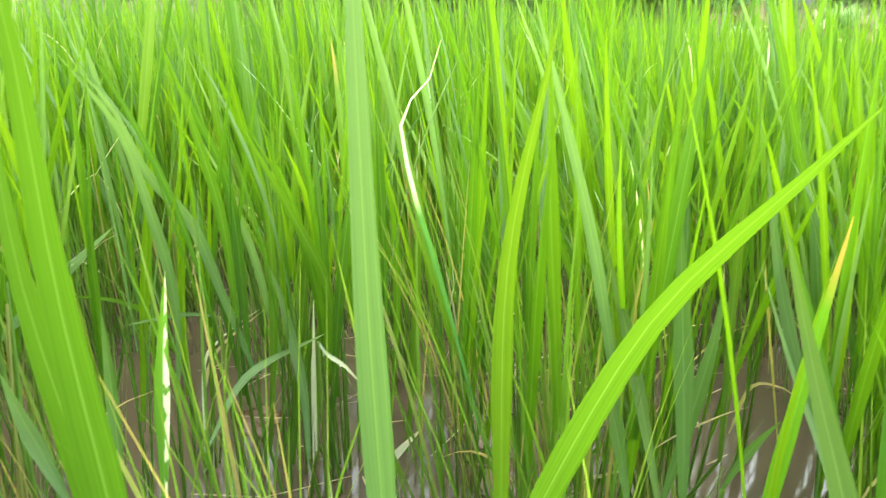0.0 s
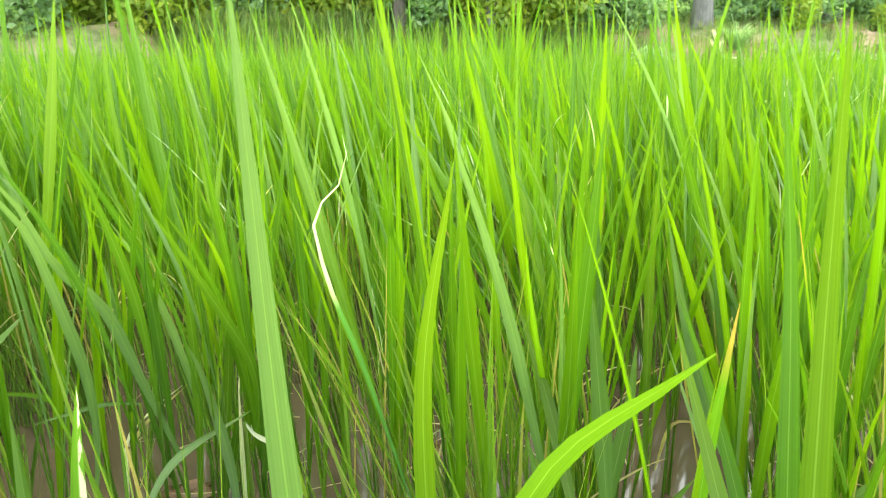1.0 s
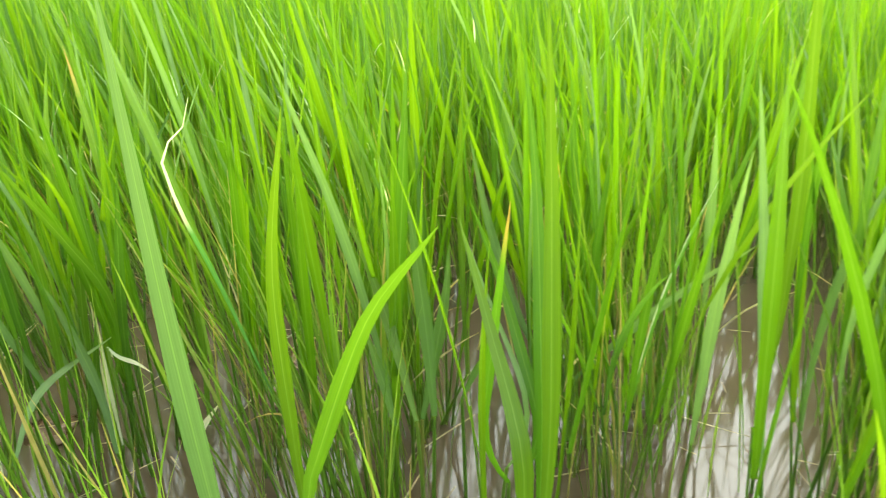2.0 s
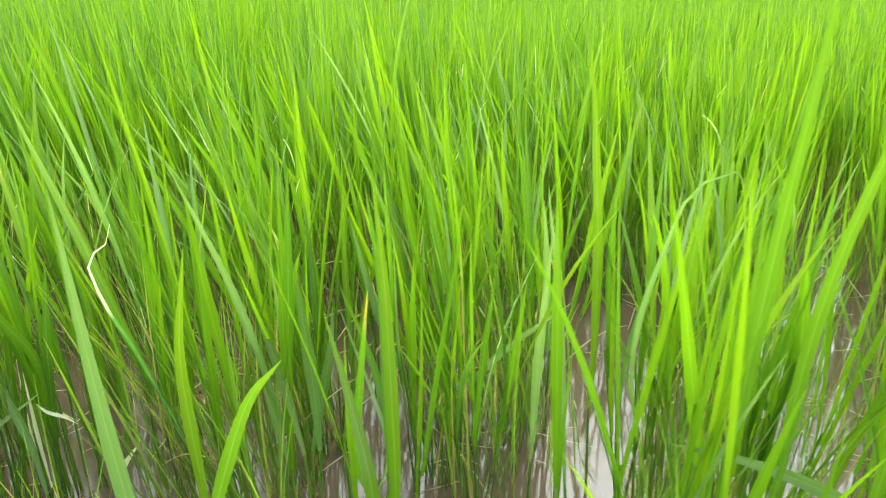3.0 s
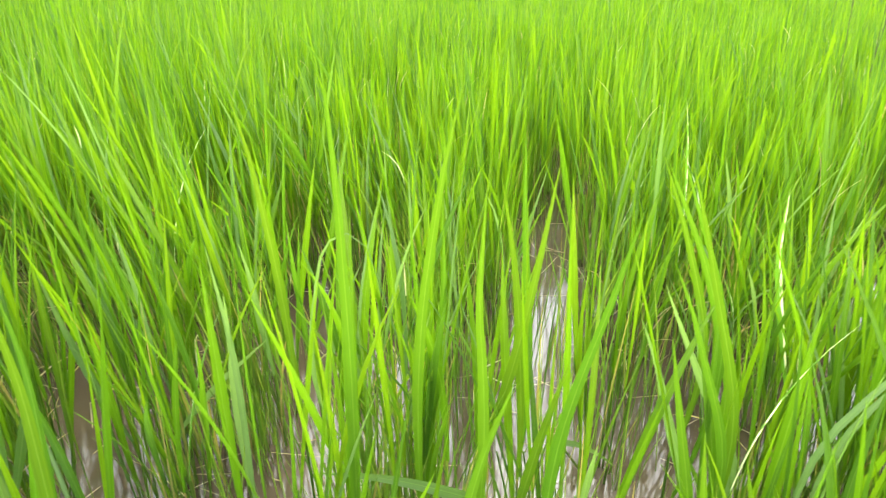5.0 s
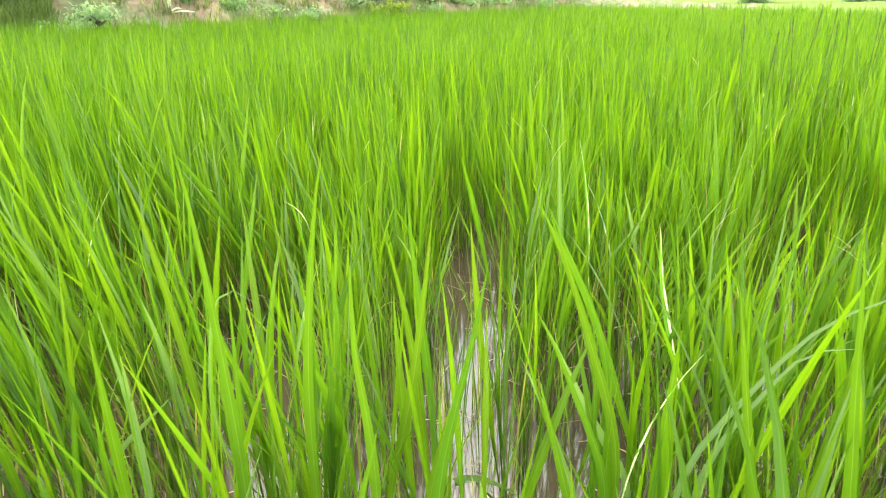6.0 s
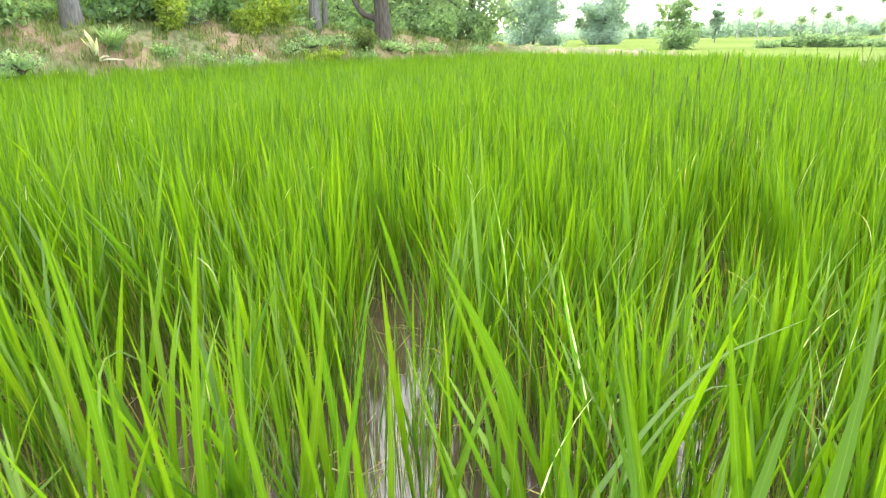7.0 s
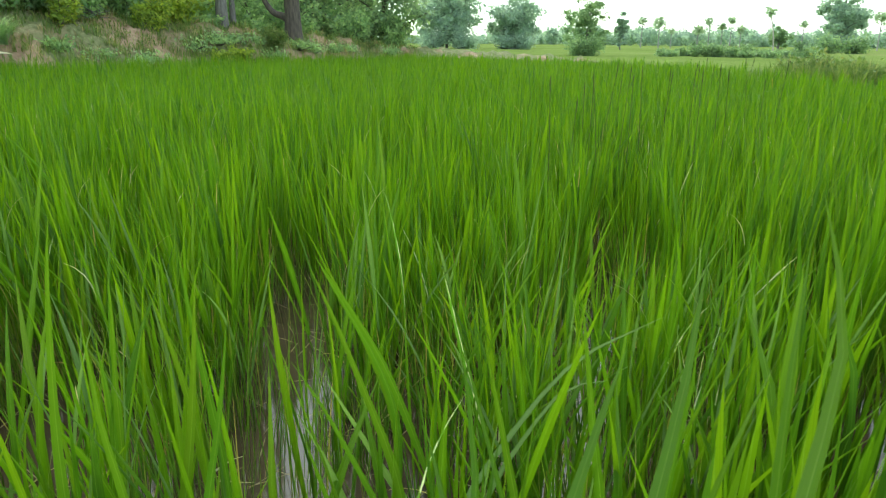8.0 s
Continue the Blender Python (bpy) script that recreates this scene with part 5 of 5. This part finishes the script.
tagged(pile, "heap of pale dead twigs below the shrubs", "brush pile")
for i in range(26):
    a = rng.normal(0, 0.2, 3) * np.array([1, 1, 0.35]) + np.array([0, 0, 0.12])
    w = rng.normal(0, 1, 3) * np.array([1, 1, 0.45])
    w /= np.linalg.norm(w)
    h = np.linspace(-0.5, 0.5, 4)[:, None]
    part("twig", mesh_of("twig", *tube(a + w * h * rng.uniform(0.25, 0.5), np.full(4, 0.006), 5), bark_grey), pile)


# ---- straw and mud in the shallow water ----
k = 900
at_ = np.stack([rng.uniform(-2.6, 2.0, k), rng.uniform(0.2, 3.6, k), rng.uniform(0.002, 0.012, k)], -1)
v, f, t = blades(at_, rng.uniform(0.03, 0.16, k), 0.0035, rng.uniform(0, 6.283, k), np.radians(rng.uniform(78, 91, k)), np.radians(rng.uniform(-8, 6, k)), 3, 0.2, 0.0, 2, blunt=0.5)
tagged(new("straw", mesh_of("straw", v, f, litter_mat, t)), "scattered brown straw lying in the muddy water", "straw", kind="stuff")



def mud_clod(x, y, size, high):
    bm = bmesh.new()
    bmesh.ops.create_icosphere(bm, subdivisions=3, radius=1.0)
    for v in bm.verts:
        n = 1 + 0.45 * noise.fractal(v.co * 1.6 + Vector((x * 9, y * 9, 0)), 0.7, 2.1, 4)
        v.co = Vector((v.co.x * size * n, v.co.y * size * n * 0.8, v.co.z * high * n))
    me = bpy.data.meshes.new("mud_clod")
    bm.to_mesh(me)
    bm.free()
    me.polygons.foreach_set("use_smooth", np.full(len(me.polygons), True))
    me.materials.append(mud_mat)
    ob = new("mud_clod", me)
    ob.location = (x, y, 0.0)
    tagged(ob, "wet brown mud clod rising from the shallow water", "mud", "mud clods in the water")


for x, y in ((-1.05, 0.60), (-1.20, 0.62), (-1.26, 0.73), (-1.36, 0.26)):
    mud_clod(x, y, rng.uniform(0.035, 0.07), rng.uniform(0.004, 0.010))

# ---- sedge stalks above the crop ----
for i in range(28):
    x, y = spot(rng.uniform(-16, 4), rng.uniform(3.0, 7.5))
    plant = new("sedge_stalk")
    plant.location = (x, y, 0)
    tagged(plant, "thin dark sedge stalk standing above the rice", "sedge", "sedges in the rice")
    h = np.linspace(0, 1, 5)
    lean = rng.normal(0, 0.04, 2)
    tall = rng.uniform(0.88, 1.03)
    line = np.stack([lean[0] * h**2, lean[1] * h**2, h * tall - 0.03], -1)
    part("stalk", mesh_of("stalk", *tube(line, 0.0026 - 0.0012 * h, 5), sedge_mat), plant)
    up = np.linspace(line[-1, 2] - 0.05, line[-1, 2] + 0.03, 6)
    spike = np.stack([np.interp(up, line[:, 2], line[:, 0]), np.interp(up, line[:, 2], line[:, 1]), up], -1)
    v, f = tube(spike, np.array([0.001, 0.0032, 0.0022, 0.0036, 0.0022, 0.0006]), 5)
    part("seed_head", mesh_of("seed_head", v, f, sedge_mat), plant)
